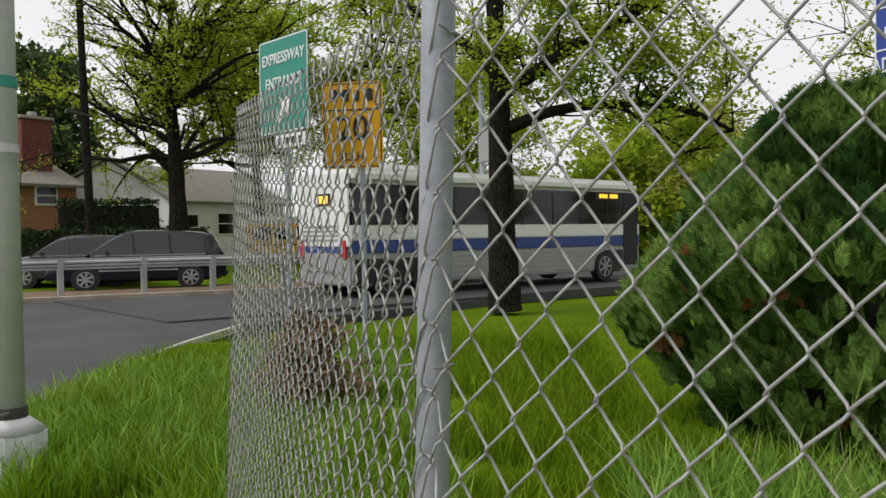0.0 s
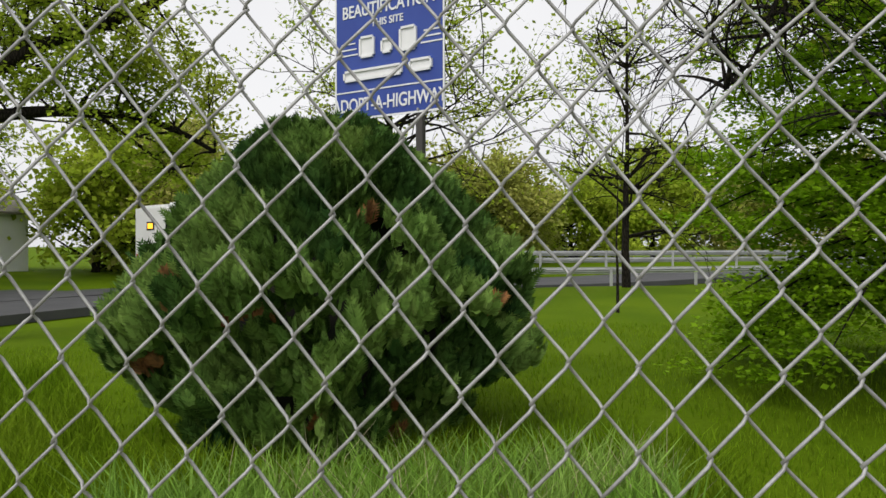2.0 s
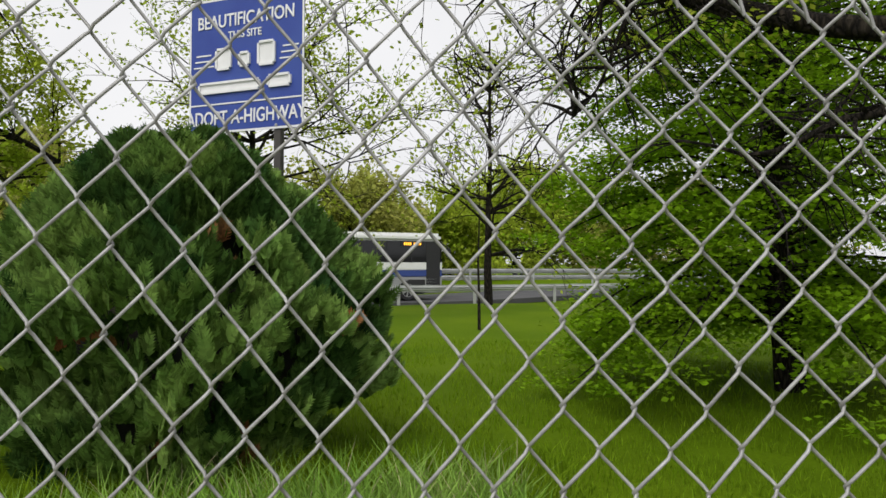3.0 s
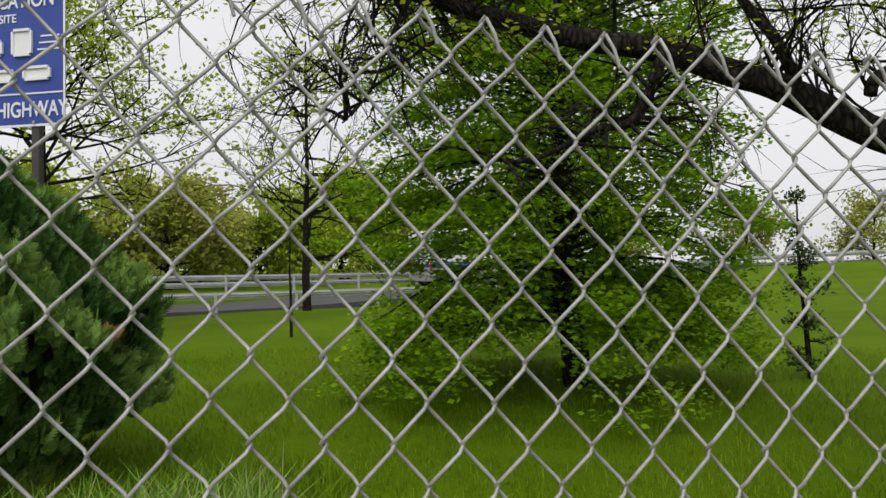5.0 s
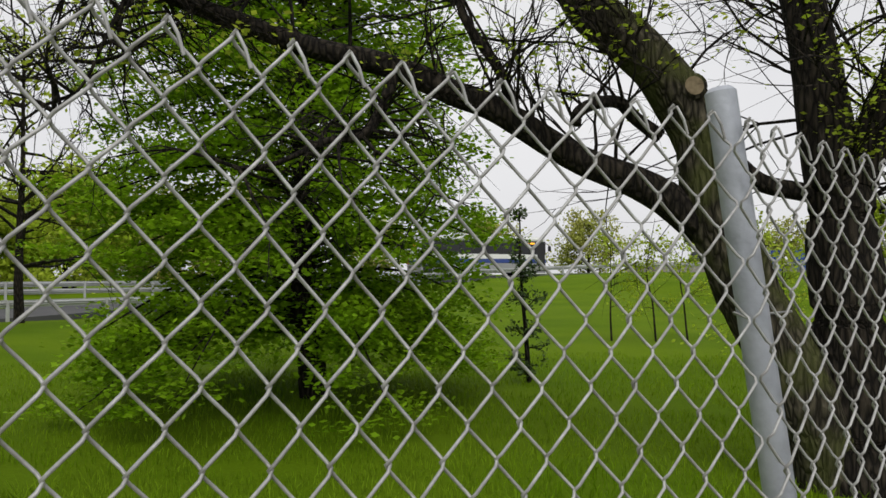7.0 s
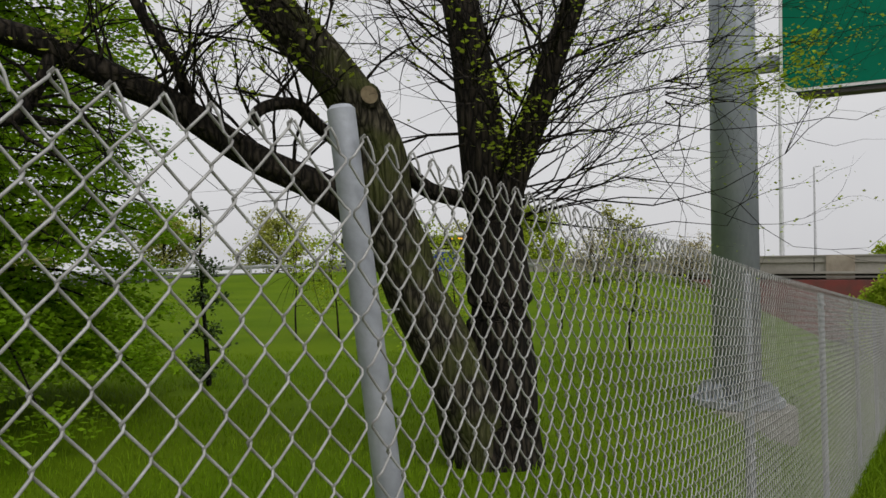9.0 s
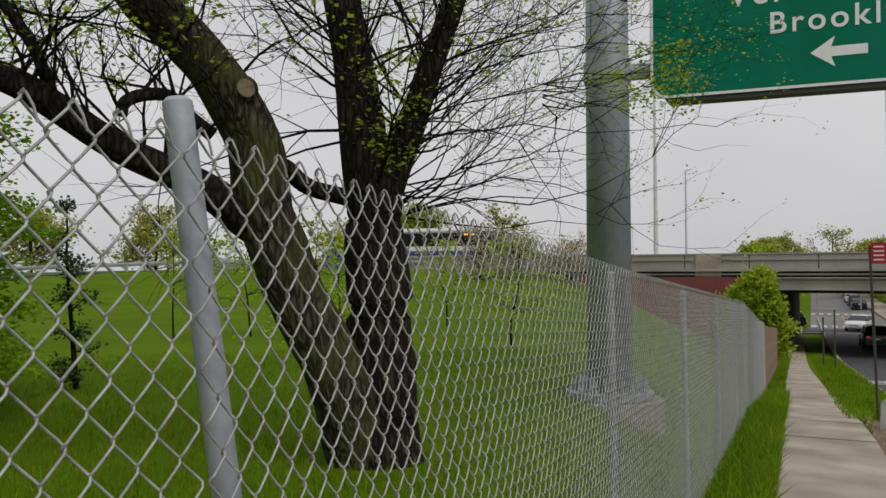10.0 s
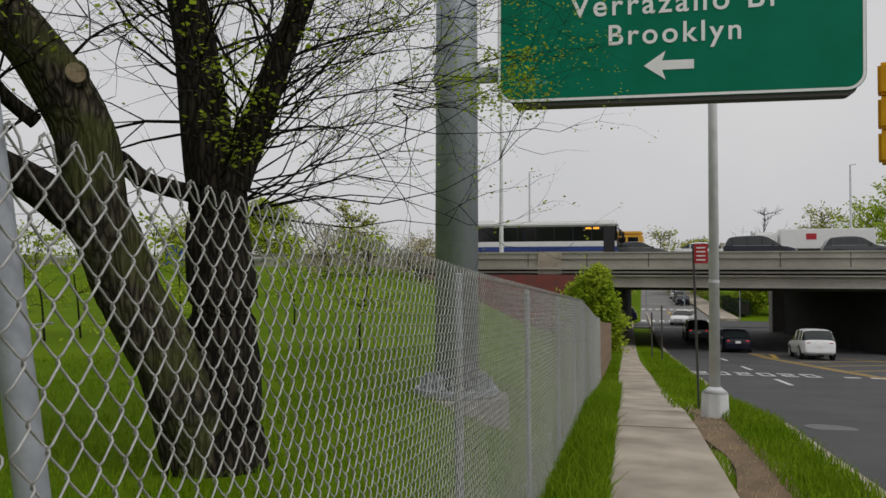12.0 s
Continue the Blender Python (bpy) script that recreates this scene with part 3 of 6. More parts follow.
    for k in range(28):
        p = Vector((5.05 + 0.1 * rng.random(), 3.80, 2.05 + 1.3 * rng.random() ** 1.5))
        way = Vector((0.62, -0.75 + rng.uniform(-0.35, 0.5), rng.uniform(0.12, 0.85)))
        twigs(V, F, fan, p, way, rng.uniform(1.0, 2.3), 0.0092, 2, rng, -0.16, 4, 0.75, 4, 0.42)
    link("twig_mass", V, F, M_BARK, t)
    r2 = random.Random(9)
    sparse = [p for p in tips if r2.random() < 0.16 and p.z > 2.9]
    leaves("foliage", sparse, 2, 0.05, 0.035, M_LEAF_SPRING, t, nr)
    leaves("foliage", [p for p in fan if r2.random() < 0.55], 4, 0.035, 0.019, M_LEAF_SPRING, t, nr)
    clumps = [Vector((4.75 + rng.uniform(-0.25, 0.25), 3.65 + rng.uniform(-0.2, 0.1), z)) for z in (2.5, 2.6, 2.75, 2.9, 3.0, 3.1, 3.3) for _ in range(5)]
    leaves("foliage", clumps, 18, 0.07, 0.028, M_LEAF_SPRING, t, nr)
    bunch = [Vector((7.4 + rng.uniform(-0.3, 0.5), 2.7 + rng.uniform(-0.5, 0.3), 3.5 + rng.uniform(-0.3, 0.35))) for _ in range(60)]
    leaves("foliage", bunch, 16, 0.08, 0.032, M_LEAF_SPRING, t, nr)
    V, F = [], []
    for c in bunch[:9]:
        twigs(V, F, [], (6.2, 3.1, 3.0 + rng.random() * 0.4), c - Vector((6.2, 3.1, 3.2)), 1.5, 0.008, 1, rng, 0.0, 3, 0.7, 4, 0.4)
    link("twig_mass", V, F, M_BARK, t)
    return t


def beech():
    """The dense low-branched tree whose skirts sweep the lawn; its trunk shows through a gap towards the street."""
    rng, nr = random.Random(21), np.random.default_rng(21)
    t = thing("tree", pose(2.42, 9.49, 0.12), "broad dense green tree with dark trunk and branches sweeping the lawn", "tree")
    V, F, tips = [], [], []
    limb(V, F, [(0.06, 0, -0.15), (0.03, 0, 0.5), (-0.06, 0, 1.3), (-0.10, 0, 2.4), (-0.10, 0.02, 3.6), (-0.08, 0.0, 5.0), (-0.1, 0, 7.4)], 0.20, 0.05, 14, 0.18)
    link("trunk", V, F, M_BARK, t, smooth=True)
    V, F = [], []
    shelf, outer = [], []
    toward = Vector((-0.265, -0.964, 0))
    across = Vector((0.964, -0.265, 0))
    for k in range(230):
        z = 0.75 + 6.8 * (k / 230) ** 1.15
        a = k * 2.399 + rng.uniform(-0.3, 0.3)
        reach = lerp_table([(0.4, 2.2), (0.9, 2.65), (1.5, 2.85), (2.4, 2.7), (3.4, 2.55), (4.6, 2.3), (6.0, 1.8), (7.6, 0.9)], z) * rng.uniform(0.7, 1.08) * (0.80 if math.cos(a) > 0.35 else 1.0)
        rise = 0.24 if z > 1.6 else 0.05
        tip = Vector((math.cos(a) * reach, math.sin(a) * reach, z + rise * reach - 0.115 * reach * reach + rng.uniform(-0.15, 0.15)))
        tip.z = max(0.22, tip.z)
        mid = Vector((math.cos(a) * reach * 0.5, math.sin(a) * reach * 0.5, max(0.45, z + rise * reach * 0.55)))
        line = refine([(0, 0, z), mid, tip], 5)
        gap = lambda q: q.dot(toward) > -0.05 and abs(q.dot(across) + 0.08) < 0.27 and (q.z < 2.9 or rng.random() < 0.6)
        if not (gap(line[4]) and rng.random() < 0.8):
            tube(V, F, line, [0.03 * (1 - 0.9 * i / len(line)) for i in range(len(line))], 4)
        for i in range(2, len(line)):
            for _ in range(4):
                side = rng.uniform(-1, 1) * 0.50
                out = rng.uniform(-0.12, 0.25)
                q = line[i] + Vector((-math.sin(a) * side + math.cos(a) * out, math.cos(a) * side + math.sin(a) * out, rng.uniform(-0.07, 0.04) - 0.12 * abs(side)))
                q.z = max(0.20, q.z)
                if gap(q) and rng.random() < 0.93:
                    continue
                if (q.z > 2.6 and rng.random() < 0.22) or (q.z > 1.7 and q.dot(across) > 0.55 and rng.random() < 0.45):
                    continue
                (outer if i > 5 else shelf).append(q)
    link("branchwork", V, F, M_BARK, t)
    leaves("crown", shelf, 16, 0.15, 0.052, M_LEAF_BEECH, t, nr, 0.3, squash=0.35)
    leaves("crown", outer, 40, 0.14, 0.046, M_LEAF_BEECH, t, nr, 0.3, squash=0.28)
    return t


def juniper():
    """The big clipped evergreen: upright feathery sprays over a near-black hull for the shade inside."""
    rng, nr = random.Random(3), np.random.default_rng(3)
    t = thing("evergreen_bush", pose(-3.28, 5.75, 0.1), "large rounded dark green evergreen bush growing in long grass", "bush")
    prof = [(0.0, 0.95), (0.22, 1.24), (0.6, 1.47), (0.95, 1.50), (1.3, 1.36), (1.65, 1.10), (1.95, 0.82), (2.2, 0.52), (2.42, 0.14)]

    def surface(z, a):
        r = lerp_table(prof, z)
        r *= 1 + 0.13 * noise.noise((math.cos(a) * 1.6, math.sin(a) * 1.6, z * 1.1)) + 0.16 * noise.noise((math.cos(a) * 4.5, math.sin(a) * 4.5, z * 3.2))
        x, y = math.cos(a) * r, math.sin(a) * r
        if y < 0 and z < 1.75:
            bulge = 0.32 * math.exp(-((x - 0.55) / 0.55) ** 2) * smoothstep(1.75, 1.2, z)
            y -= bulge
        return Vector((x, y, z * (1 + 0.07 * noise.noise((x * 1.9 + 3, y * 1.9, 0)) * smoothstep(1.2, 2.0, z))))

    # closed hull under the sprays, dark in place of the inner shade
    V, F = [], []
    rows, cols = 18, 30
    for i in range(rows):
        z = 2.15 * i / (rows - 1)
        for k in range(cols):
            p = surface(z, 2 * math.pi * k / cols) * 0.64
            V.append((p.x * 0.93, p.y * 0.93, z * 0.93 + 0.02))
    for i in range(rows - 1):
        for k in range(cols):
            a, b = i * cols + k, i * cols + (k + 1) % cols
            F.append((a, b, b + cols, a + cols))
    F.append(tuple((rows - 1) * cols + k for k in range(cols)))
    link("inner_shade_hull", V, F, M_JUNIPER_IN, t, "near-black hull standing for the shade inside", smooth=True)
    fresh, dull, dead = ([], []), ([], []), ([], [])
    count = 18500
    for k in range(count):
        z = 2.3 * (1 - rng.random() ** 0.85) if k % 5 else 1.85 + 0.45 * rng.random()
        a = rng.uniform(0, 2 * math.pi)
        base = surface(z, a)
        gap = noise.noise((base.x * 2.0 + 5, base.y * 2.0, base.z * 2.0))
        if gap < -0.10 and base.z < 1.9 and rng.random() < 0.93:
            if rng.random() < 0.45:
                continue
            depth = rng.uniform(0.66, 0.80)
        else:
            depth = 0.85 + 0.16 * rng.random() + 0.34 * min(0.22, gap)
        base = Vector((base.x * depth, base.y * depth, base.z))
        out = Vector((math.cos(a), math.sin(a), 0)) * rng.uniform(0.25, 0.8) + Vector((rng.uniform(-0.3, 0.3), rng.uniform(-0.3, 0.3), rng.uniform(0.5, 1.1)))
        out.normalize()
        L = rng.uniform(0.07, 0.19)
        # tone drops in sunken gaps, putting some of their shade in the colour
        tone = noise.noise((base.x * 1.6, base.y * 1.6, base.z * 1.9 + 7)) + 0.25 * gap + (0.22 if base.y < -0.9 and -0.1 < base.x < 1.3 and base.z < 1.35 else 0)
        brown = noise.noise((base.x * 2.6 + 9, base.y * 2.6, base.z * 2.6))
        verts, faces = dead if brown > 0.56 else fresh if tone + rng.uniform(-0.12, 0.12) > 0.10 else dull
        side = out.cross(Vector((rng.uniform(-1, 1), rng.uniform(-1, 1), rng.uniform(-1, 1)))).normalized()
        # a feathery spray: needles left and right of a rib
        for q in range(7):
            s = q / 7
            c = base + out * (L * s)
            w = L * 0.34 * (1 - s) ** 0.6 + 0.012
            for sg in (-1, 1):
                tip = c + side * sg * w + out * (0.10 * L + w * 0.7)
                i0 = len(verts)
                verts += [c, c + out * 0.016 + side * sg * 0.003, tip, c - out * 0.006 + side * sg * w * 0.4]
                faces.append((i0, i0 + 3, i0 + 2, i0 + 1))
        i0 = len(verts)
        tip = base + out * (L * 1.15)
        verts += [base - side * 0.006, base + side * 0.006, tip]
        faces.append((i0, i0 + 1, i0 + 2))
    link("foliage", *dull, M_JUNIPER, t)
    link("foliage", *fresh, M_JUNIPER_TIP, t, "lighter fresh sprays")
    link("foliage", *dead, M_JUNIPER_DEAD, t, "rust-brown dead sprays")
    return t


def plain_tree(x, y, base_z, height, trunk_r, crown_r, crown_from, mat, seed, label, per=6, size=0.16, branches=40, trunk_mat=None, bare=0.0, group="", name="tree", lean=(0, 0)):
    """A tree of limbs, twigs and leaf clumps with an uneven, gappy crown."""
    rng, nr = random.Random(seed), np.random.default_rng(seed)
    t = thing(name, pose(x, y, base_z), label, "tree", group)
    V, F, tips = [], [], []
    top = (lean[0] * height, lean[1] * height)
    trunk = limb(V, F, [(0, 0, -0.3), (top[0] * 0.2 + rng.uniform(-0.1, 0.1), top[1] * 0.2, height * 0.25), (top[0] * 0.5 + rng.uniform(-0.2, 0.2), top[1] * 0.5 + rng.uniform(-0.2, 0.2), height * 0.55), (*top, height * 0.95)], trunk_r, trunk_r * 0.15, 9, 0.12, 0.02)
    n = len(trunk)
    for k in range(branches):
        f = crown_from + (0.97 - crown_from) * rng.random()
        p = trunk[min(n - 1, int(f * (n - 1)))]
        a = rng.uniform(0, 2 * math.pi)
        reach = crown_r * (1 - 0.6 * max(0, (f - 0.5)) * 2) * rng.uniform(0.5, 1.05)
        twigs(V, F, tips, p, Vector((math.cos(a), math.sin(a), rng.uniform(0.1, 0.9))), reach, trunk_r * 0.3, 2, rng, 0.02, 4, 0.8)
    link("trunk", V, F, trunk_mat or M_BARK, t)
    if bare < 1:
        keep = [p for p in tips if rng.random() > bare]
        leaves("crown", keep, per, size * 1.6, size, mat, t, nr, 0.6)
    return t


# ---- signs and poles ----
def sign_plate(parent, w, h, r, mat, border_mat, thick=0.004, inset=0.02, band=0.012, back=None):
    """A plate with a raised border line, its face towards -y, centred on the parent's origin."""
    b = extruded(rounded(w, h, r), thick)
    face = part("panel", b, mat, parent)
    outer, inner = rounded(w - inset, h - inset, max(0.002, r - inset / 2)), rounded(w - inset - 2 * band, h - inset - 2 * band, max(0.001, r - inset / 2 - band))
    verts = [(x, -0.002, z) for x, z in outer] + [(x, -0.002, z) for x, z in inner]
    n = len(outer)
    faces = [(i, (i + 1) % n, n + (i + 1) % n, n + i) for i in range(n)]
    link("border", verts, faces, border_mat, parent)
    return face


def adopt_sign():
    left, right = Vector((-3.74, 7.03, 0)), Vector((-2.60, 6.64, 0))
    mid, way = (left + right) / 2, (right - left)
    w, h = 1.20, 1.16
    s = thing("roadside_sign", pose(mid.x, mid.y, 2.87 + h / 2, 0, 0, math.degrees(math.atan2(way.y, way.x))) @ Matrix.Scale(1.09, 4), "blue and white adopt-a-highway sign on a dark steel post", "sign")
    sign_plate(s, w, h, 0.02, M_SIGN_BLUE, M_LETTER, inset=0.0, band=0.018)
    lettering("BEAUTIFICATION", 0.155, (0, -0.004, 0.33), M_LETTER, s, squeeze=0.84)
    lettering("THIS SITE", 0.09, (0, -0.004, 0.22), M_LETTER, s, squeeze=0.95)
    lettering("ADOPT-A-HIGHWAY", 0.165, (0, -0.004, -0.505), M_LETTER, s, squeeze=0.80)
    part("divider", box(w - 0.04, 0.006, 0.012, (0, -0.003, -0.33)), M_LETTER, s)
    # the sponsor's name as plain bars
    for x, z, bw, bh in ((-0.22, 0.05, 0.17, 0.19), (0.0, 0.03, 0.12, 0.13), (0.23, 0.06, 0.18, 0.21), (-0.16, -0.19, 0.66, 0.10), (0.36, -0.18, 0.24, 0.11)):
        part("name_bar", box(bw, 0.006, bh, (x, -0.003, z), 0.02), M_LETTER, s)
    for x in (-0.44, 0.47):
        for k in range(3):
            part("name_bar", box(0.16 + 0.03 * k, 0.005, 0.012, (x, -0.003, 0.10 - 0.05 * k)), M_LETTER, s)
    for k in range(1):
        part("post", box(0.075, 0.05, 3.6, (0.33, 0.035, -h / 2 - 1.8 + 0.5), 0.006), M_SIGN_EDGE, s, "dark rusted steel post")
    for z in (-0.55, 0.4):
        part("bolt", rod((0.33, -0.012, z), (0.33, 0.01, z), 0.012, n=8), M_RAIL, s)
    return s


def expressway_sign():
    a, b = Vector((-8.84, 3.61, 0)), Vector((-7.95, 3.90, 0))
    way = b - a
    mid = (a + b) / 2
    s = thing("roadside_sign", pose(mid.x, mid.y, 3.18, 0, 0, math.degrees(math.atan2(way.y, way.x)) - 12), "teal green expressway entrance sign with white lettering", "sign")
    sign_plate(s, 0.93, 1.02, 0.04, M_SIGN_TEAL, M_LETTER, inset=0.015, band=0.014)
    lettering("EXPRESSWAY", 0.165, (0, -0.004, 0.24), M_LETTER, s, squeeze=0.80)
    lettering("ENTRANCE", 0.165, (0, -0.004, -0.02), M_LETTER, s, squeeze=0.80)
    arrow = [(-0.10, -0.42), (0.04, -0.28), (0.09, -0.33), (0.13, -0.12), (-0.08, -0.16), (-0.03, -0.21), (-0.16, -0.35)]
    part("arrow", extruded(arrow, 0.004), M_LETTER, s).location.y = -0.005
    part("post", rod((0, 0.04, -3.25), (0, 0.04, 0.5), 0.03, n=8), M_POLE, s)
    part("plaque", box(0.55, 0.005, 0.14, (0.12, 0, -0.6)), M_LETTER, s, "small white plaque under the sign")
    for k in range(4):
        part("name_bar", box(0.07, 0.006, 0.07, (-0.08 + 0.13 * k, -0.003, -0.6)), M_BLACK, s)
    return s


def ramp_sign():
    s = thing("roadside_sign", pose(-8.25, 4.52, 2.79, 0, 0, 40), "amber ramp speed sign with black lettering", "sign")
    sign_plate(s, 0.70, 0.96, 0.04, M_SIGN_YELLOW, M_BLACK, inset=0.03, band=0.012)
    for x, z, w, h in ((-0.2, 0.33, 0.06, 0.13), (-0.08, 0.33, 0.09, 0.13), (0.06, 0.33, 0.05, 0.13), (0.19, 0.33, 0.10, 0.13)):
        part("name_bar", box(w, 0.006, h, (x, -0.003, z), 0.01), M_BLACK, s)
    part("divider", box(0.64, 0.005, 0.014, (0, -0.003, 0.17)), M_BLACK, s)
    lettering("20", 0.38, (0, -0.004, -0.16), M_BLACK, s, squeeze=1.0)
    lettering("M.P.H.", 0.13, (0, -0.004, -0.39), M_BLACK, s, squeeze=0.9)
    part("post", rod((0.1, 0.04, -2.9), (0.1, 0.04, 0.4), 0.03, n=8), M_POLE, s)
    return s


def guide_sign():
    """The big green guide sign held out over the sidewalk by its steel pole."""
    base = Vector((9.02, 3.72, 0))
    gz = ground_z(base.x, base.y)
    p = thing("sign_pole", pose(base.x, base.y, gz), "thick weathered grey steel sign pole on a bolted base plate", "pole")
    part("shaft", rod((0, 0, 0.1), (0, 0, 8.5), 0.272, 0.245, 36), M_POLE, p, smooth=True)
    part("base_plate", rod((0, 0, 0.06), (0, 0, 0.13), 0.52, 0.52, 32), M_POLE, p)
    part("footing", rod((0, 0, -0.6), (0, 0, 0.04), 0.66, 0.64, 32), M_GIRDER, p, "round concrete footing")
    for k in range(12):
        a = 2 * math.pi * k / 12
        x, y = math.cos(a) * 0.43, math.sin(a) * 0.43
        b = rod((x, y, 0.02), (x, y, 0.26), 0.022, n=8)
        rod((x, y, 0.13), (x, y, 0.18), 0.042, n=6, bm=b)
        part("anchor_bolt", b, M_POLE, p)
        part("gusset", box(0.12, 0.012, 0.18, (math.cos(a + 0.26) * 0.33, math.sin(a + 0.26) * 0.33, 0.22), turn=a + 0.26), M_POLE, p)
    left, right = Vector((9.15, 3.22, 0)), Vector((10.05, -0.86, 0))
    way = right - left
    w, h = way.length, 2.5
    mid = (left + right) / 2
    s = thing("guide_sign", pose(mid.x, mid.y, 3.66 + h / 2, 0, 0.35, math.degrees(math.atan2(way.y, way.x))), "large green highway guide sign with white letters and arrow", "sign")
    part("panel", extruded(rounded(w, h, 0.20, 8), 0.02), M_SIGN_GREEN, s)
    outer, inner = rounded(w - 0.01, h - 0.01, 0.2, 8), rounded(w - 0.075, h - 0.075, 0.17, 8)
    n = len(outer)
    link("border", [(x, -0.003, z) for x, z in outer] + [(x, -0.003, z) for x, z in inner], [(i, (i + 1) % n, n + (i + 1) % n, n + i) for i in range(n)], M_LETTER, s)
    part("frame", extruded(rounded(w - 0.25, h - 0.1, 0.1), 0.22), M_SIGN_EDGE, s, "dark backing frame").location = (0.03, 0.021, -0.1)
    lettering("Verrazano Br", 0.36, (0.0, -0.004, -0.24), M_LETTER, s, spacing=1.22)
    lettering("Brooklyn", 0.345, (0.0, -0.004, -0.60), M_LETTER, s, spacing=1.22)
    arrow = [(-0.30, 0), (-0.05, 0.17), (-0.09, 0.055), (0.27, 0.055), (0.27, -0.055), (-0.09, -0.055), (-0.05, -0.17)]
    ar = part("arrow", extruded(arrow, 0.006), M_LETTER, s)
    ar.location = (-0.04, -0.006, -0.87)
    for k in range(5):
        part("code_bar", box(0.05, 0.004, 0.05, (-w / 2 + 0.22 + 0.09 * k, -0.002, -h / 2 + 0.24)), M_SIGN_TEAL, s)
    for z in (4.05, 5.6):
        b = rod((base.x + 0.15, base.y - 0.15, z), (mid.x + 0.45, mid.y, z + 0.05), 0.10, n=12)
        part("arm", b, M_POLE, s).matrix_parent_inverse = s.matrix_world.inverted()
        ring = rod((base.x, base.y, z - 0.12), (base.x, base.y, z + 0.12), 0.285, n=28)
        part("clamp", ring, M_POLE, s).matrix_parent_inverse = s.matrix_world.inverted()
        for dz in (-0.08, 0.08):
            part("clamp_bolt", rod((base.x + 0.16, base.y - 0.42, z + dz), (base.x + 0.16, base.y - 0.18, z + dz), 0.02, n=6), M_RAIL, s).matrix_parent_inverse = s.matrix_world.inverted()


def lamp_post(x, y, z, height, label, group="street lamp posts", collar=False):
    p = thing("lamp_post", pose(x, y, z), label, "lamp post", group)
    part("shaft", rod((0, 0, 0.45), (0, 0, height), 0.085, 0.06, 20), M_LAMPPOST, p, smooth=True)
    b = bmesh.new()
    bmesh.ops.create_cone(b, cap_ends=True, segments=8, radius1=0.23, radius2=0.21, depth=0.42, matrix=Matrix.Translation((0, 0, 0.21)) @ Matrix.Rotation(radians(22.5), 4, "Z"))
    bmesh.ops.bevel(b, geom=b.edges[:], offset=0.012, segments=2, affect="EDGES")
    part("base_cover", b, M_LAMPPOST, p)
    b = bmesh.new()
    bmesh.ops.create_cone(b, cap_ends=True, segments=20, radius1=0.2, radius2=0.09, depth=0.09, matrix=Matrix.Translation((0, 0, 0.465)))
    part("base_collar", b, M_LAMPPOST, p, smooth=True)
    part("joint_ring", rod((0, 0, 2.15), (0, 0, 2.2), 0.085, n=20), M_LAMPPOST, p)
    if collar:
        part("tape_band", rod((0, 0, 2.55), (0, 0, 2.62), 0.086, n=20), M_SIGN_TEAL, p, "torn teal tape band")
        b = rod((0, 0, 0.50), (0, 0, 0.57), 0.1, n=16)
        rod((0.07, -0.06, 0.53), (0.16, -0.03, 0.56), 0.018, 0.006, 8, b)
        part("strap", b, M_SIGN_EDGE, p, "rusty steel strap")
    return p


adopt_sign()
expressway_sign()
ramp_sign()
guide_sign()
lamp_post(13.28, 1.12, lerp_table(DIP, 12.4) - 0.02, 8.5, "tall silver painted street lamp post on the verge")
lamp_post(-6.275, 0.745, -0.04, 8.5, "silver painted lamp post with rusty strap and torn tape", collar=True)

# thin sign post with a red plate
rs = thing("parking_sign", pose(15.45, 1.62, lerp_table(DIP, 14.5)), "small red parking sign on a leaning dark channel post", "sign")
part("post", box(0.06, 0.04, 3.05, (-0.02, 0, 1.45), 0.005), M_SIGN_EDGE, rs).rotation_euler = (radians(-1.6), 0, 0)
part("panel", box(0.012, 0.24, 0.36, (-0.05, -0.06, 2.86), 0.003), M_SIGN_RED, rs)
for k in range(4):
    part("name_bar", box(0.006, 0.16, 0.026, (-0.058, -0.06, 2.97 - 0.075 * k)), M_LETTER, rs)
for u, v, h in ((40, -1.9, 2.3), (38, -2.3, 2.6)):
    q = ave(u, v)
    b = box(0.08, 0.06, h, (0, 0, h / 2), 0.005)
    o = part("sign_post", b, M_SIGN_EDGE)
    o.location = (q.x, q.y, lerp_table(DIP, u))
    tagged(o, "bare dark steel sign post beside the sidewalk", "post", "bare posts")

# edge of a traffic signal
ts = thing("traffic_signal", pose(12.30, -1.30, 3.05, 0, 0, -6), "yellow traffic signal housing seen from its side", "traffic light")
for k in range(3):
    part("housing", box(0.36, 0.34, 0.44, (0, 0, 0.23 + 0.46 * k), 0.04), M_SIGN_YELLOW, ts)
part("bracket", rod((0, 0, 1.4), (0, -0.4, 2.2), 0.04, n=10), M_POLE, ts)
part("mast_arm", rod((0, -0.4, 2.2), (0.3, -9.0, 2.2), 0.07, n=12), M_POLE, ts)
part("mast", rod((0.3, -9.0, -4.4), (0.3, -9.0, 2.3), 0.11, n=14), M_POLE, ts)

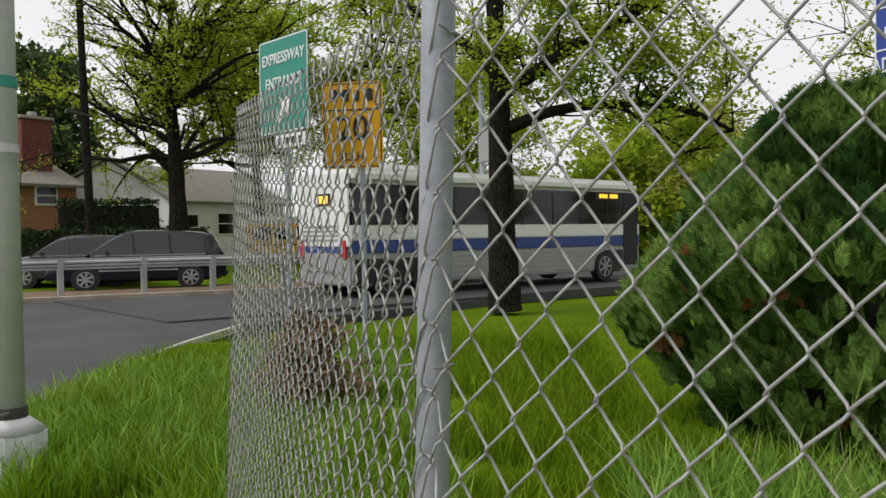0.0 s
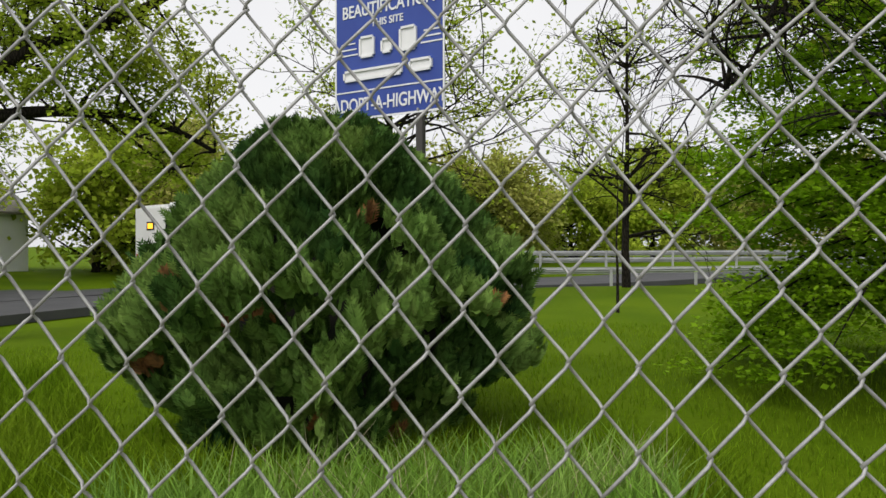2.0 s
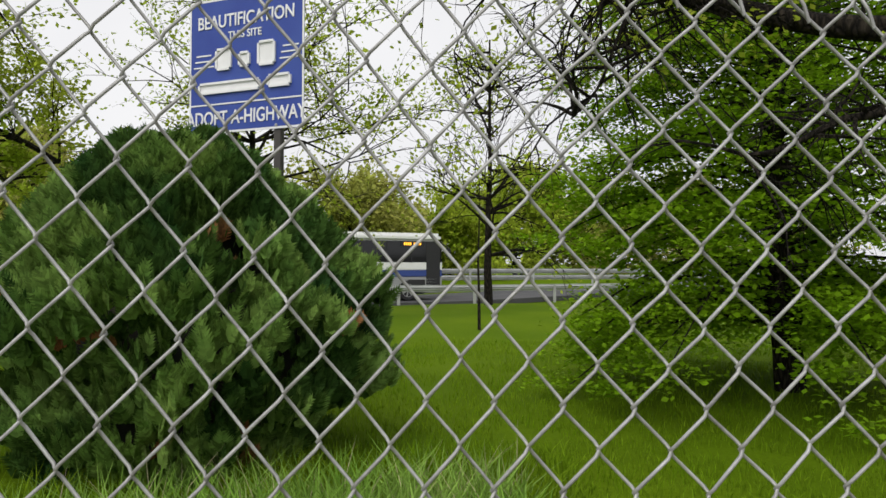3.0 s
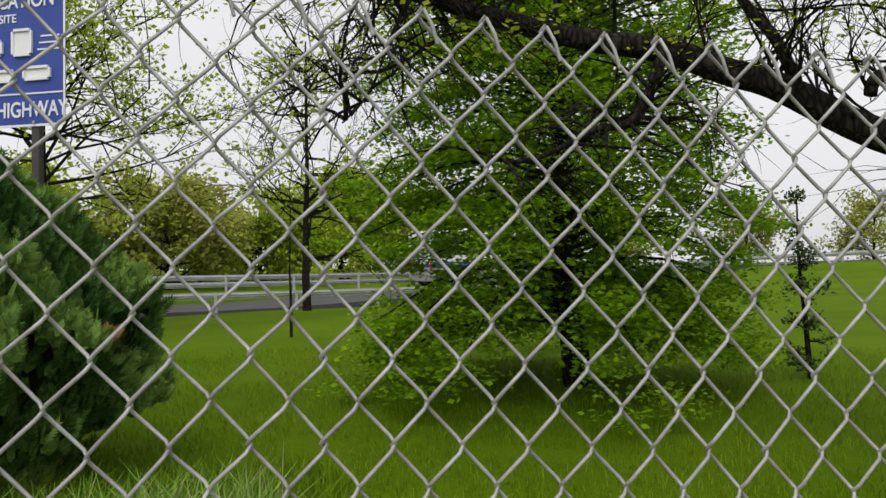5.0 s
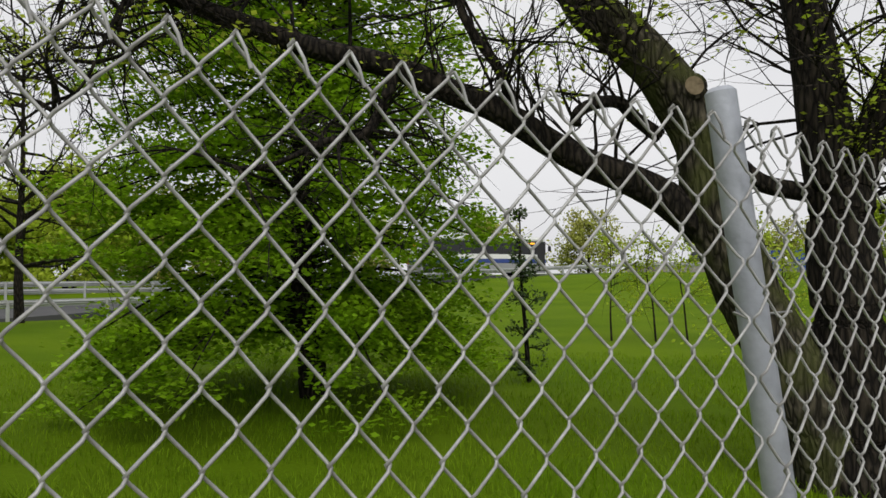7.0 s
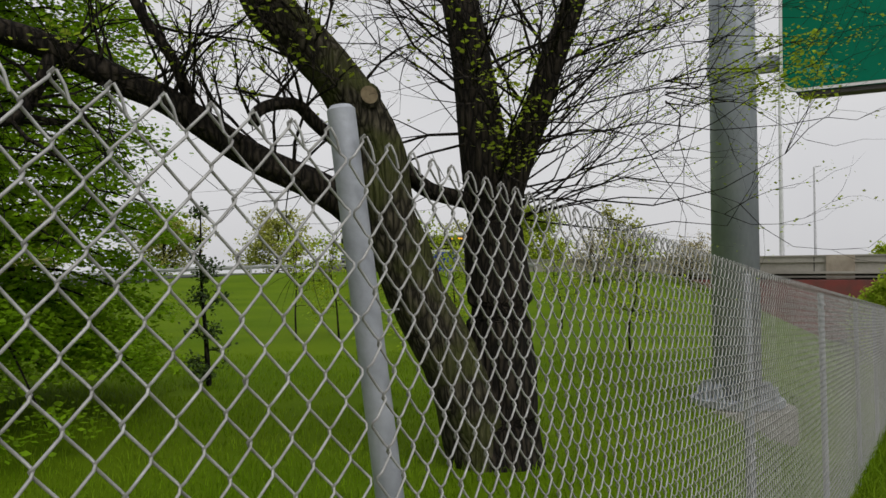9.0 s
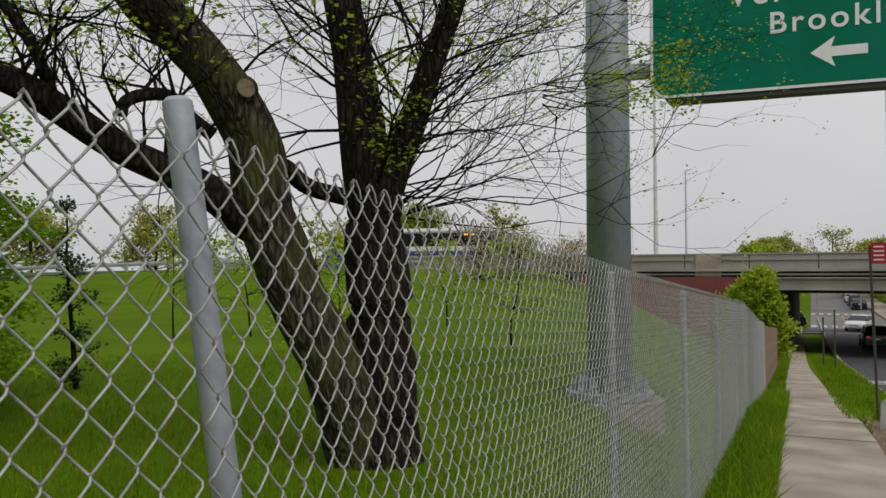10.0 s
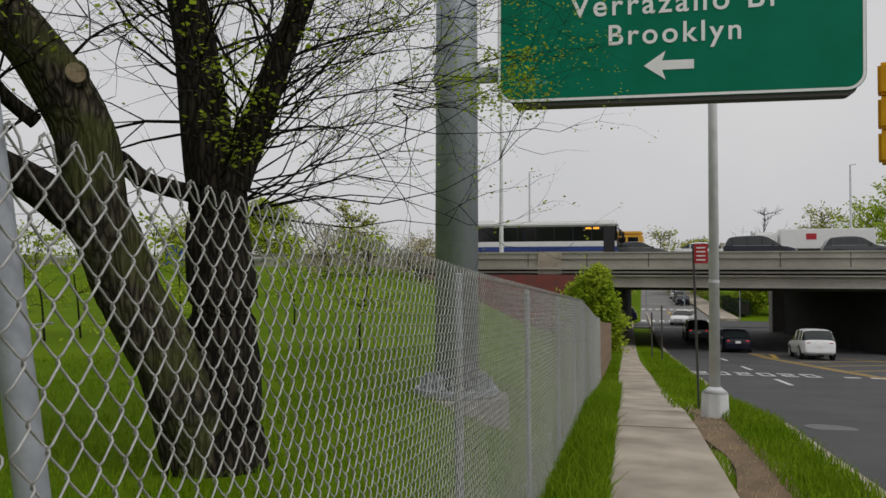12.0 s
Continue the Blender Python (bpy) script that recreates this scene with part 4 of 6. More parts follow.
# ---- the sidewalk, kerb and markings of the avenue ----
walk_slabs = thing("sidewalk", Matrix.Identity(4), "worn concrete sidewalk running down beside the fence", "sidewalk", kind="structure")
us = [-8.0]
while us[-1] < 92:
    us.append(us[-1] + (2.35 if us[-1] < 40 else 6))
rw = random.Random(8)
for k, (u0, u1) in enumerate(zip(us, us[1:])):
    lift = rw.uniform(-0.008, 0.008)
    V = []
    w0, w1 = 0.26 * smoothstep(14, 40, u0), 0.26 * smoothstep(14, 40, u1)
    for u, v in ((u0 + 0.008, w0 - 0.55), (u1 - 0.008, w1 - 0.55), (u1 - 0.008, 1.6 * w1 - 1.68), (u0 + 0.008, 1.6 * w0 - 1.68)):
        z = lerp_table(DIP, u) + lift + rw.uniform(-0.004, 0.004)
        V.append(tuple(ave(u, v, z + 0.03)))
    V += [(x, y, z - 0.3) for x, y, z in V]
    link("slab", V, [(0, 3, 2, 1), (4, 5, 6, 7), (0, 1, 5, 4), (1, 2, 6, 5), (2, 3, 7, 6), (3, 0, 4, 7)], M_CONCRETE, walk_slabs)
kerb_line = [ave(u, -3.0, lerp_table(DIP, u)) for u in range(-14, 100, 2)]
ribbon("kerb_avenue", kerb_line, 0.08, 0.08, -0.01, M_CONCRETE, "weathered concrete kerb", "kerb", 0.4)
dirt = [ave(u, -1.98 + 0.10 * math.sin(u * 1.3), lerp_table(DIP, u) + 0.012) for u in np.arange(3, 15.5, 0.5)]
ribbon("dirt_strip", dirt, 0.24, 0.30, 0.0, M_DIRT, "trodden bare soil beside the sidewalk", "soil", 0.1)


def paint(u0, u1, v0, v1, mat, label, name="road_marking"):
    V = [tuple(ave(u, v, lerp_table(DIP, u) - 0.142)) for u, v in ((u0, v0), (u1, v0), (u1, v1), (u0, v1))]
    V += [(x, y, z - 0.01) for x, y, z in V]
    ob = link(name, V, [(0, 3, 2, 1), (4, 5, 6, 7), (0, 1, 5, 4), (1, 2, 6, 5), (2, 3, 7, 6), (3, 0, 4, 7)], mat)
    return tagged(ob, label, "road marking", kind="structure")


for u0 in (8.2, 26.5, 35.0, 43.5):
    paint(u0, u0 + 2.8, -5.75, -5.9, M_WHITELINE, "worn white lane dash")
def slanted(u0, v0, u1, v1, wide, label):
    """A painted line on the avenue from one place to another."""
    V = [tuple(ave(u, v, lerp_table(DIP, u) - 0.142)) for u, v in ((u0, v0), (u1, v1), (u1, v1 - wide), (u0, v0 - wide))]
    V += [(x, y, z - 0.01) for x, y, z in V]
    ob = link("road_marking", V, [(0, 3, 2, 1), (4, 5, 6, 7), (0, 1, 5, 4), (1, 2, 6, 5), (2, 3, 7, 6), (3, 0, 4, 7)], M_YELLOWLINE)
    return tagged(ob, label, "road marking", kind="structure")


# the hatched yellow median that narrows towards the underpass
def median_edge(u):
    return lerp_table([(8, -11.4), (30.9, -9.83), (35.8, -9.33), (52, -8.1)], u)


def median_far(u):
    return lerp_table([(8, -15.5), (47.4, -14.6), (52, -8.7)], u) if u > 47.4 else -14.6 - 0.02 * (47.4 - u)


for k in range(11):
    u0, u1 = 8 + 4 * k, 12 + 4 * k
    slanted(u0, median_edge(u0), u1, median_edge(u1), 0.14, "worn yellow median line")
    slanted(u0, median_edge(u0) - 0.3, u1, median_edge(u1) - 0.3, 0.14, "worn yellow median line")
    slanted(u0, median_far(u0), u1, median_far(u1), 0.14, "worn yellow median line")
    slanted(u0, median_edge(u0) - 0.5, u0 + 3.4, median_far(u0 + 3.4) + 0.3, 0.3, "worn yellow median hatching")
# long white capitals on the near lanes, too worn to read
for k in range(6):
    v = -3.25 - 0.80 * k
    for dv, du, wv, lu in ((0.0, 0.0, 0.09, 1.9), (-0.42, 0.0, 0.09, 1.9), (0.0, 0.0, 0.5, 0.24), (0.0, 1.66, 0.5, 0.24)) if k % 2 else ((0.0, 0.0, 0.5, 0.24), (0.0, 0.85, 0.5, 0.24), (0.0, 0.0, 0.09, 1.0), (-0.42, 0.9, 0.09, 1.0), (0.0, 1.66, 0.5, 0.24)):
        paint(31.0 + du, 31.0 + du + lu, v + dv, v + dv - wv, M_WHITELINE, "worn white lettering on the asphalt")
for k in range(13):
    paint(31.2, 31.7, -8.6 - 0.9 * k, -9.1 - 0.9 * k, M_WHITELINE, "broken white line across the lanes")
for k in range(14):
    paint(80, 82.0, -1.2 - 1.0 * k, -1.7 - 1.0 * k, M_WHITELINE, "white crosswalk bar")
    if k < 9:
        paint(86, 88.0, -1.2 - 0.95 * k, -1.7 - 0.95 * k, M_WHITELINE, "white crosswalk bar")
        paint(106, 108, -1.6 - 0.9 * k, -2.05 - 0.9 * k, M_WHITELINE, "white crosswalk bar")
paint(90, 104, -5.6, -5.85, M_YELLOWLINE, "yellow centre line")
paint(110, 330, -5.0, -5.25, M_YELLOWLINE, "yellow centre line")
mh = ave(13.3, -3.95)
b = rod((0, 0, -0.02), (0, 0, 0.008), 0.40, n=28)
man = part("manhole_cover", b, material("worn_iron", (0.15, 0.15, 0.155), 0.6, 0.3, other=(0.10, 0.10, 0.10), scale=12, fine=0.2))
man.location = (mh.x, mh.y, lerp_table(DIP, 13.3) - 0.145)
man.rotation_euler = (0, radians(3.5), 0)
tagged(man, "round iron manhole cover set in the asphalt", "manhole cover")

# brown board fence where the wire mesh ends
bf = thing("board_fence", Matrix.Identity(4), "weathered brown board fence continuing beside the sidewalk", "fence")
M_BOARD = material("weathered_board", (0.16, 0.10, 0.06), 0.9, other=(0.24, 0.17, 0.11), scale=3, fine=0.2)
for k in range(48):
    u = 20.5 + 0.32 * k
    q = ave(u, 0.0)
    g = lerp_table(DIP, u)
    o = part("board", box(0.30, 0.03, 1.75, (0, 0, 0.87), turn=math.atan2(AVE.y, AVE.x)), M_BOARD, bf)
    o.location = (q.x, q.y, g)

# ---- the overpass ----
OV = pose(59.3, 8.0, 0, 0, 0, math.degrees(math.atan2(-0.991, 0.131)))   # x along the deck to the south, y away from the eye
ov = thing("overpass", OV, "grey concrete highway overpass with parapet and steel girders", "bridge")
part("deck", box(96, 22, 0.5, (28, 4.8, 1.42), 0.03), M_ABUTMENT, ov, "underside of the deck, coloured dark for its shade")
for y in (-6.0, 15.6):
    b = box(130, 0.3, 0.95, (11, y, 2.15), 0.03)
    box(130, 0.42, 0.12, (11, y, 2.66), 0.03, bm=b)
    part("parapet", b, M_GIRDER, ov)
for y, z, w, h in ((-6.30, 1.62, 0.5, 0.16), (-6.24, 1.36, 0.34, 0.12), (-6.22, 1.13, 0.3, 0.10), (-6.16, 0.42, 0.3, 0.10), (-6.19, 2.28, 0.14, 0.07)):
    part("fascia_ledge", box(96, w, h, (28, y, z), 0.02), M_GIRDER, ov)
part("fascia_beam", box(96, 0.16, 0.72, (28, -6.02, 0.74), 0.02), M_GIRDER, ov)
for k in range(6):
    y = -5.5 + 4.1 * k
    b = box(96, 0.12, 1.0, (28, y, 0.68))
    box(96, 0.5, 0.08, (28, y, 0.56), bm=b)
    part("girder", b, M_ABUTMENT, ov, "girder coloured dark for the shade under the deck")
for x in range(-14, 80, 4):
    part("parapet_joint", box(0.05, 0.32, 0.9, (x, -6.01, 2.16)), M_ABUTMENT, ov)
part("pilaster", box(1.6, 0.5, 1.5, (-8.5, -6.15, 1.95), 0.04), M_CONCRETE, ov)
# abutment walls coloured for the deep shade between them
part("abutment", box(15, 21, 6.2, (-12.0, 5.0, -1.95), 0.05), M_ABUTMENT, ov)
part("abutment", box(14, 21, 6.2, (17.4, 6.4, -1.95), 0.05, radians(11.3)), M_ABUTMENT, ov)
# daylit end of the wall keeps the plain concrete colour
part("end_pillar", box(1.2, 1.1, 4.9, (8.1, 16.4, -1.55), 0.04, radians(11.3)), M_GIRDER, ov, "pale concrete end pillar")
M_REDWALL = material("red_painted_wall", (0.22, 0.045, 0.04), 0.85, other=(0.14, 0.05, 0.045), scale=1.2, fine=0.15)
part("wing_wall", box(13.5, 0.5, 3.6, (-11.6, -7.3, -0.62), 0.05, 0.0), M_REDWALL, ov, "wing wall painted dull red")
part("upper_roadway", box(130, 13, 0.6, (11, 8.8, 1.96), 0.03), M_ASPHALT, ov)
for x, y, h in ((-12.0, -5.6, 11.5), (-13.7, 13.8, 8.2), (13.9, 15.4, 8.0), (40, 15.4, 10)):
    lp = thing("highway_lamp", OV @ pose(x, y, 2.5), "slim grey highway lamp mast on the parapet", "lamp post", "highway lamps")
    part("mast", rod((0, 0, 0), (0, 0, h), 0.16 if y < 0 else 0.12, 0.07, 10), M_LAMPPOST, lp)
    part("arm", rod((0, 0, h), (0.5, 0.3, h + 0.1), 0.05, n=6), M_LAMPPOST, lp)


# ---- guardrails ----
def guardrail(pts, posts_every, label, height=0.72, beams=1, base=None):
    g = thing("guardrail", Matrix.Identity(4), label, "guardrail")
    line = refine([(x, y, 0) for x, y in pts], 10)
    zs = [(base if base is not None else ground_z(p.x, p.y)) for p in line]
    prof = [(-0.02, -0.155), (-0.02, -0.10), (0.045, -0.06), (0.045, -0.02), (-0.02, 0.0), (0.045, 0.02), (0.045, 0.06), (-0.02, 0.10), (-0.02, 0.155)]
    for bnum in range(beams):
        V, F = [], []
        for i, p in enumerate(line):
            t = (line[min(len(line) - 1, i + 1)] - line[max(0, i - 1)]).normalized()
            nrm = Vector((t.y, -t.x, 0))
            for off, dz in prof + [(o - 0.012, d) for o, d in reversed(prof)]:
                q = p + nrm * off
                V.append((q.x, q.y, zs[i] + height - 0.155 - 0.42 * bnum + dz))
        m = 2 * len(prof)
        for i in range(len(line) - 1):
            for k in range(m):
                F.append((i * m + k, (i + 1) * m + k, (i + 1) * m + (k + 1) % m, i * m + (k + 1) % m))
        link("rail", V, F, M_RAIL, g)
    run = 0.0
    for i in range(1, len(line)):
        run += (line[i] - line[i - 1]).length
        if run > posts_every:
            run = 0.0
            part("post", box(0.14, 0.14, height + 0.2, (line[i].x, line[i].y, zs[i] + (height - 0.2) / 2)), M_RAIL, g)
    return g


guardrail([(-24.2, 3.0), (-23.6, 6.5), (-22.9, 9.2), (-21.9, 13.0), (-21.9, 20)], 1.85, "grey steel guardrail on short posts along the kerb", base=0.16, height=0.88)
guardrail([(-13.0, 22.0), (-12.2, 28.0), (-9.2, 34.2), (-3.0, 37.8), (5.0, 43.0), (13, 48)], 3.8, "weathered steel guardrail at the lawn's edge", base=-0.12)
guardrail([(-24, 34), (-15, 44), (-6, 49), (4, 55), (14, 62)], 3.8, "double-rail highway guardrail on the far shoulder", height=1.05, beams=2, base=0.25)
guardrail([(9, 45.5), (22, 53.0), (33, 54.5), (42, 49.8), (48, 40), (50.5, 32), (51.6, 24)], 3.8, "steel guardrail along the crest of the grassy bank", base=None)
kerb2 = [tuple(p) for p in catmull([(-24.0, 0.0, 0.06), (-23.6, 2.6, 0.06), (-22.9, 6.2, 0.06), (-22.2, 8.9, 0.06), (-21.3, 12.6, 0.05), (-21.3, 19.6, 0.0)], 4)]
ribbon("kerb_street", kerb2, 0.16, 0.16, 0.0, M_CONCRETE, "pale weathered concrete kerb", "kerb", 0.45)
ribbon("street_strip", [(x - 1.63, y + 0.4, z - 0.02) for x, y, z in kerb2], 1.5, 1.5, 0.0, M_DIRT, "weedy soil strip under the guardrail", "soil", 0.4)
M_KERB = material("pale_kerb_stone", (0.56, 0.54, 0.49), 0.9, other=(0.42, 0.40, 0.36), scale=4, fine=0.12)
near_kerb = [(-6.9, 0.2), (-7.9, 0.85), (-8.9, 1.5), (-10.4, 2.5), (-12.5, 4.0), (-14.6, 6.0)]
kz = [0.10, 0.08, 0.05, 0.0, -0.03, -0.05]
ribbon("kerb_verge", [tuple(p) for p in catmull([(x, y, z) for (x, y), z in zip(near_kerb, kz)], 4)], 0.035, 0.035, -0.012, M_KERB, "pale kerb edging the grass verge", "kerb", 0.12)
# the junction's asphalt between the verge and the street
jv = [(-7.0, 0.1), (-7.9, 0.8), (-8.9, 1.45), (-10.4, 2.45), (-12.5, 3.95), (-14.6, 5.95), (-15.4, 9.0), (-16.6, 15), (-17.2, 21), (-20.5, 22), (-21.8, 14), (-23.3, 9.8), (-24.2, 7.3), (-25.0, 4.3), (-25.5, 0.5), (-26, -14), (-7, -14)]
jz = [0.08, 0.06, 0.03, -0.02, -0.05, -0.08, -0.14, -0.19, -0.24, -0.16, -0.08, -0.05, -0.04, -0.03, -0.02, 0.0, 0.04]
link_ob = link("road_junction", [(x, y, z) for (x, y), z in zip(jv, jz)] + [(x, y, z - 0.25) for (x, y), z in zip(jv, jz)],
               [tuple(range(len(jv)))] + [tuple(reversed(range(len(jv), 2 * len(jv))))] + [(i, i + len(jv), (i + 1) % len(jv) + len(jv), (i + 1) % len(jv)) for i in range(len(jv))], M_ASPHALT)
tagged(link_ob, "grey asphalt street at the ramp entrance", "road", kind="structure")


# ---- vehicles ----
def wheel(parent, x, y, r, width=0.22):
    b = rod((0, -width / 2, 0), (0, width / 2, 0), r, n=24)
    bmesh.ops.bevel(b, geom=[e for e in b.edges if abs(e.verts[0].co.y - e.verts[1].co.y) < 1e-5], offset=0.025, segments=2, affect="EDGES")
    w = part("wheel", b, M_BLACK, parent, smooth=False)
    w.location = (x, y, r)
    side = -1 if y < 0 else 1
    face = side * (width / 2 + 0.006)
    b = rod((0, face - side * 0.05, 0), (0, face - side * 0.012, 0), r * 0.66, r * 0.64, 20)
    part("rim_well", b, M_BLACK, w)
    b = rod((0, face - side * 0.03, 0), (0, face + side * 0.004, 0), r * 0.17, n=12)
    for k in range(7):
        a = 2 * math.pi * k / 7
        q = (math.cos(a) * r * 0.62, face - side * 0.012, math.sin(a) * r * 0.62)
        rod((math.cos(a) * r * 0.1, face - side * 0.006, math.sin(a) * r * 0.1), q, 0.030, 0.042, 6, b)
    for k in range(20):
        a0, a1 = 2 * math.pi * k / 20, 2 * math.pi * (k + 1) / 20
        rod((math.cos(a0) * r * 0.65, face - side * 0.012, math.sin(a0) * r * 0.65), (math.cos(a1) * r * 0.65, face - side * 0.012, math.sin(a1) * r * 0.65), 0.018, n=5, bm=b)
    part("rim", b, M_RAIL, w)
    return w


# side profiles, front at +x: the top of the lower body, the greenhouse, and where its pillars stand
CAR_SHAPES = {
    "suv": (4.6, 1.84, 0.36, [(-2.30, 0.62), (-2.27, 0.92), (-2.16, 1.04), (-1.6, 1.07), (0.6, 1.03), (1.15, 1.01), (1.75, 0.93), (2.12, 0.80), (2.26, 0.66), (2.30, 0.5)],
            [(-2.16, 1.04), (-1.98, 1.40), (-1.78, 1.58), (-1.2, 1.66), (-0.3, 1.69), (0.2, 1.62), (0.5, 1.48), (1.15, 1.01)], (-1.72, -0.98, 0.02)),
    "wagon": (5.1, 1.98, 0.35, [(-2.55, 0.60), (-2.53, 0.95), (-2.44, 1.06), (-1.8, 1.09), (0.8, 1.05), (1.45, 1.03), (2.1, 0.93), (2.42, 0.80), (2.53, 0.64), (2.55, 0.5)],
              [(-2.46, 1.06), (-2.26, 1.50), (-2.05, 1.68), (-1.3, 1.77), (-0.2, 1.80), (0.35, 1.74), (0.75, 1.58), (1.5, 1.03)], (-1.95, -0.92, 0.12)),
    "sedan": (4.7, 1.80, 0.32, [(-2.35, 0.58), (-2.32, 0.86), (-2.2, 0.95), (-1.5, 0.98), (0.6, 0.95), (1.1, 0.93), (1.8, 0.85), (2.18, 0.73), (2.32, 0.6), (2.35, 0.46)],
              [(-1.85, 0.97), (-1.45, 1.20), (-1.05, 1.38), (-0.5, 1.44), (0.05, 1.43), (0.4, 1.34), (0.7, 1.2), (1.2, 0.93)], (-1.15, -0.42, 0.35)),
}


def car(m, paint_mat, label, shape="suv", group="", lamps_on=False, category="car"):
    """A car that points along +x, its wheels on z = 0, lofted from its side profile."""
    c = thing(category, m, label, category, group)
    L, W, r, deck, cab, pillars = CAR_SHAPES[shape]

    def half_width(x):
        return W / 2 * (1 - 0.17 * max(0.0, (abs(x) / (L / 2) - 0.72) / 0.28) ** 2)

    # lower body
    line = catmull([(x, 0, z) for x, z in deck], 3)
    V, F = [], []
    for x, _, z in line:
        w = half_width(x)
        end = max(0.0, (abs(x) / (L / 2) - 0.9) / 0.1)
        zb = 0.24 + 0.12 * end
        zm = zb + 0.5 * (z - zb)
        ring = [(0.80 * w, zb), (0.97 * w, zb + 0.12 * (z - zb)), (w, zm), (0.985 * w, zb + 0.80 * (z - zb)), (0.94 * w, zb + 0.96 * (z - zb)), (0.80 * w, z + 0.01), (0.4 * w, z + 0.03)]
        V += [(x, -y, q) for y, q in ring] + [(x, y, q) for y, q in reversed(ring)]
    n, k = 14, len(line)
    for i in range(k - 1):
        for q in range(n):
            F.append((i * n + q, i * n + (q + 1) % n, (i + 1) * n + (q + 1) % n, (i + 1) * n + q))
    F += [tuple(range(n - 1, -1, -1)), tuple((k - 1) * n + q for q in range(n))]
    link("body", V, F, paint_mat, c, smooth=True).data.set_sharp_from_angle(angle=radians(35))
    # greenhouse: roof skin, glass and pillars
    green = catmull([(x, 0, z) for x, z in cab], 4)

    def section(x, z):
        zb = lerp_table(deck, x) - 0.02
        w = half_width(x)
        f = min(1.0, max(0.0, (z - zb) / 0.6))
        return [(x, 0.93 * w, zb), (x, (0.93 - 0.15 * f) * w, zb + 0.86 * (z - zb)), (x, (0.93 - 0.27 * f) * w, zb + 0.975 * (z - zb)), (x, 0.3 * w, z + 0.012)]

    rings = [section(x, z) for x, _, z in green]
    steep = [abs(b[2] - a[2]) > 0.28 * abs(b[0] - a[0]) for a, b in zip(green, green[1:])]
    pieces = {"roof": ([], []), "windscreen": ([], []), "rear_window": ([], [])}
    for i in range(len(rings) - 1):
        a, b = rings[i], rings[i + 1]
        mid = (green[i][0] + green[i + 1][0]) / 2
        name = "roof" if not steep[i] else "windscreen" if mid > 0 else "rear_window"
        V, F = pieces[name]
        for q in (2, 3):
            for sg in (-1, 1):
                p = [a[q - 1], b[q - 1], b[q], a[q]]
                i0 = len(V)
                V += [(x, sg * y, z) for x, y, z in p]
                F.append((i0, i0 + 1, i0 + 2, i0 + 3) if sg < 0 else (i0 + 3, i0 + 2, i0 + 1, i0))
        i0 = len(V)
        V += [a[3], b[3], (b[3][0], -b[3][1], b[3][2]), (a[3][0], -a[3][1], a[3][2])]
        F.append((i0 + 3, i0 + 2, i0 + 1, i0))
    for name, (V, F) in pieces.items():
        if F:
            link(name, V, F, paint_mat if name == "roof" else M_GLASS_CAR, c)
    stops = [green[1][0]] + list(pillars) + [green[-2][0]]
    xs = [p[0] for p in green]

    def top_at(x):
        return float(np.interp(x, xs, [p[2] for p in green]))

    for sg in (-1, 1):
        for x0, x1 in zip(stops, stops[1:]):
            V, F = [], []
            for i in range(7):
                x = x0 + (x1 - x0) * i / 6
                lo, hi = section(x, top_at(x))[:2]
                V += [(x, sg * (lo[1] + 0.002), lo[2]), (x, sg * (hi[1] + 0.002), hi[2])]
            F = [(2 * i, 2 * i + 2, 2 * i + 3, 2 * i + 1) for i in range(6)]
            link("side_window", V, F, M_GLASS_CAR, c)
        for x in pillars:
            lo, hi = section(x, top_at(x))[:2]
            part("pillar", rod((x, sg * (lo[1] - 0.005), lo[2]), (x + 0.05, sg * (hi[1] - 0.005), hi[2] + 0.02), 0.035, n=6), paint_mat, c)
        belt = half_width(0) * 0.945
        part("belt_trim", box(L * 0.62, 0.02, 0.028, (-0.35, sg * belt, deck[4][1] + 0.0), 0.005), M_RAIL, c, "thin bright trim")
        part("side_moulding", box(L * 0.44, 0.024, 0.045, (0.0, sg * (W / 2 + 0.001), 0.60), 0.008), M_GREYMETAL if shape != "wagon" else M_RAIL, c)
        for x in (0.29 * L, -0.29 * L):
            part("wheel_arch", rod((x, sg * (W / 2 - 0.20), r + 0.01), (x, sg * (W / 2 + 0.004), r + 0.01), r * 1.13, n=24), M_BLACK, c)
            wheel(c, x, sg * (W / 2 - 0.095), r)
        y = sg * (half_width(L / 2) - 0.2)
        part("tail_lamp", box(0.12, 0.24, 0.22, (deck[1][0] + 0.05, y * 1.02, deck[1][1] - 0.08), 0.03), M_TAIL if lamps_on else M_LAMP_RED, c)
        part("headlamp", box(0.30, 0.34, 0.15, (deck[-3][0] - 0.02, y * 1.02, deck[-3][1] - 0.09), 0.05), M_LETTER, c)
        part("mirror", box(0.12, 0.18, 0.13, (pillars[-1] + 0.75, sg * (W / 2 + 0.05), deck[4][1] + 0.07), 0.04), M_BLACK, c)
    part("bumper", box(0.16, W * 0.84, 0.24, (-L / 2 + 0.03, 0, 0.44), 0.06), paint_mat, c)
    part("bumper", box(0.16, W * 0.82, 0.22, (L / 2 - 0.03, 0, 0.42), 0.06), paint_mat, c)
    part("number_plate", box(0.02, 0.32, 0.16, (-L / 2 - 0.005, 0, 0.76), 0.005), M_LETTER, c)
    part("number_plate", box(0.02, 0.32, 0.16, (L / 2 + 0.06, 0, 0.46), 0.005), M_LETTER, c)
    part("grille", box(0.06, 0.85, 0.17, (deck[-2][0], 0, deck[-2][1] - 0.04), 0.03), M_GREYMETAL, c)
    return c


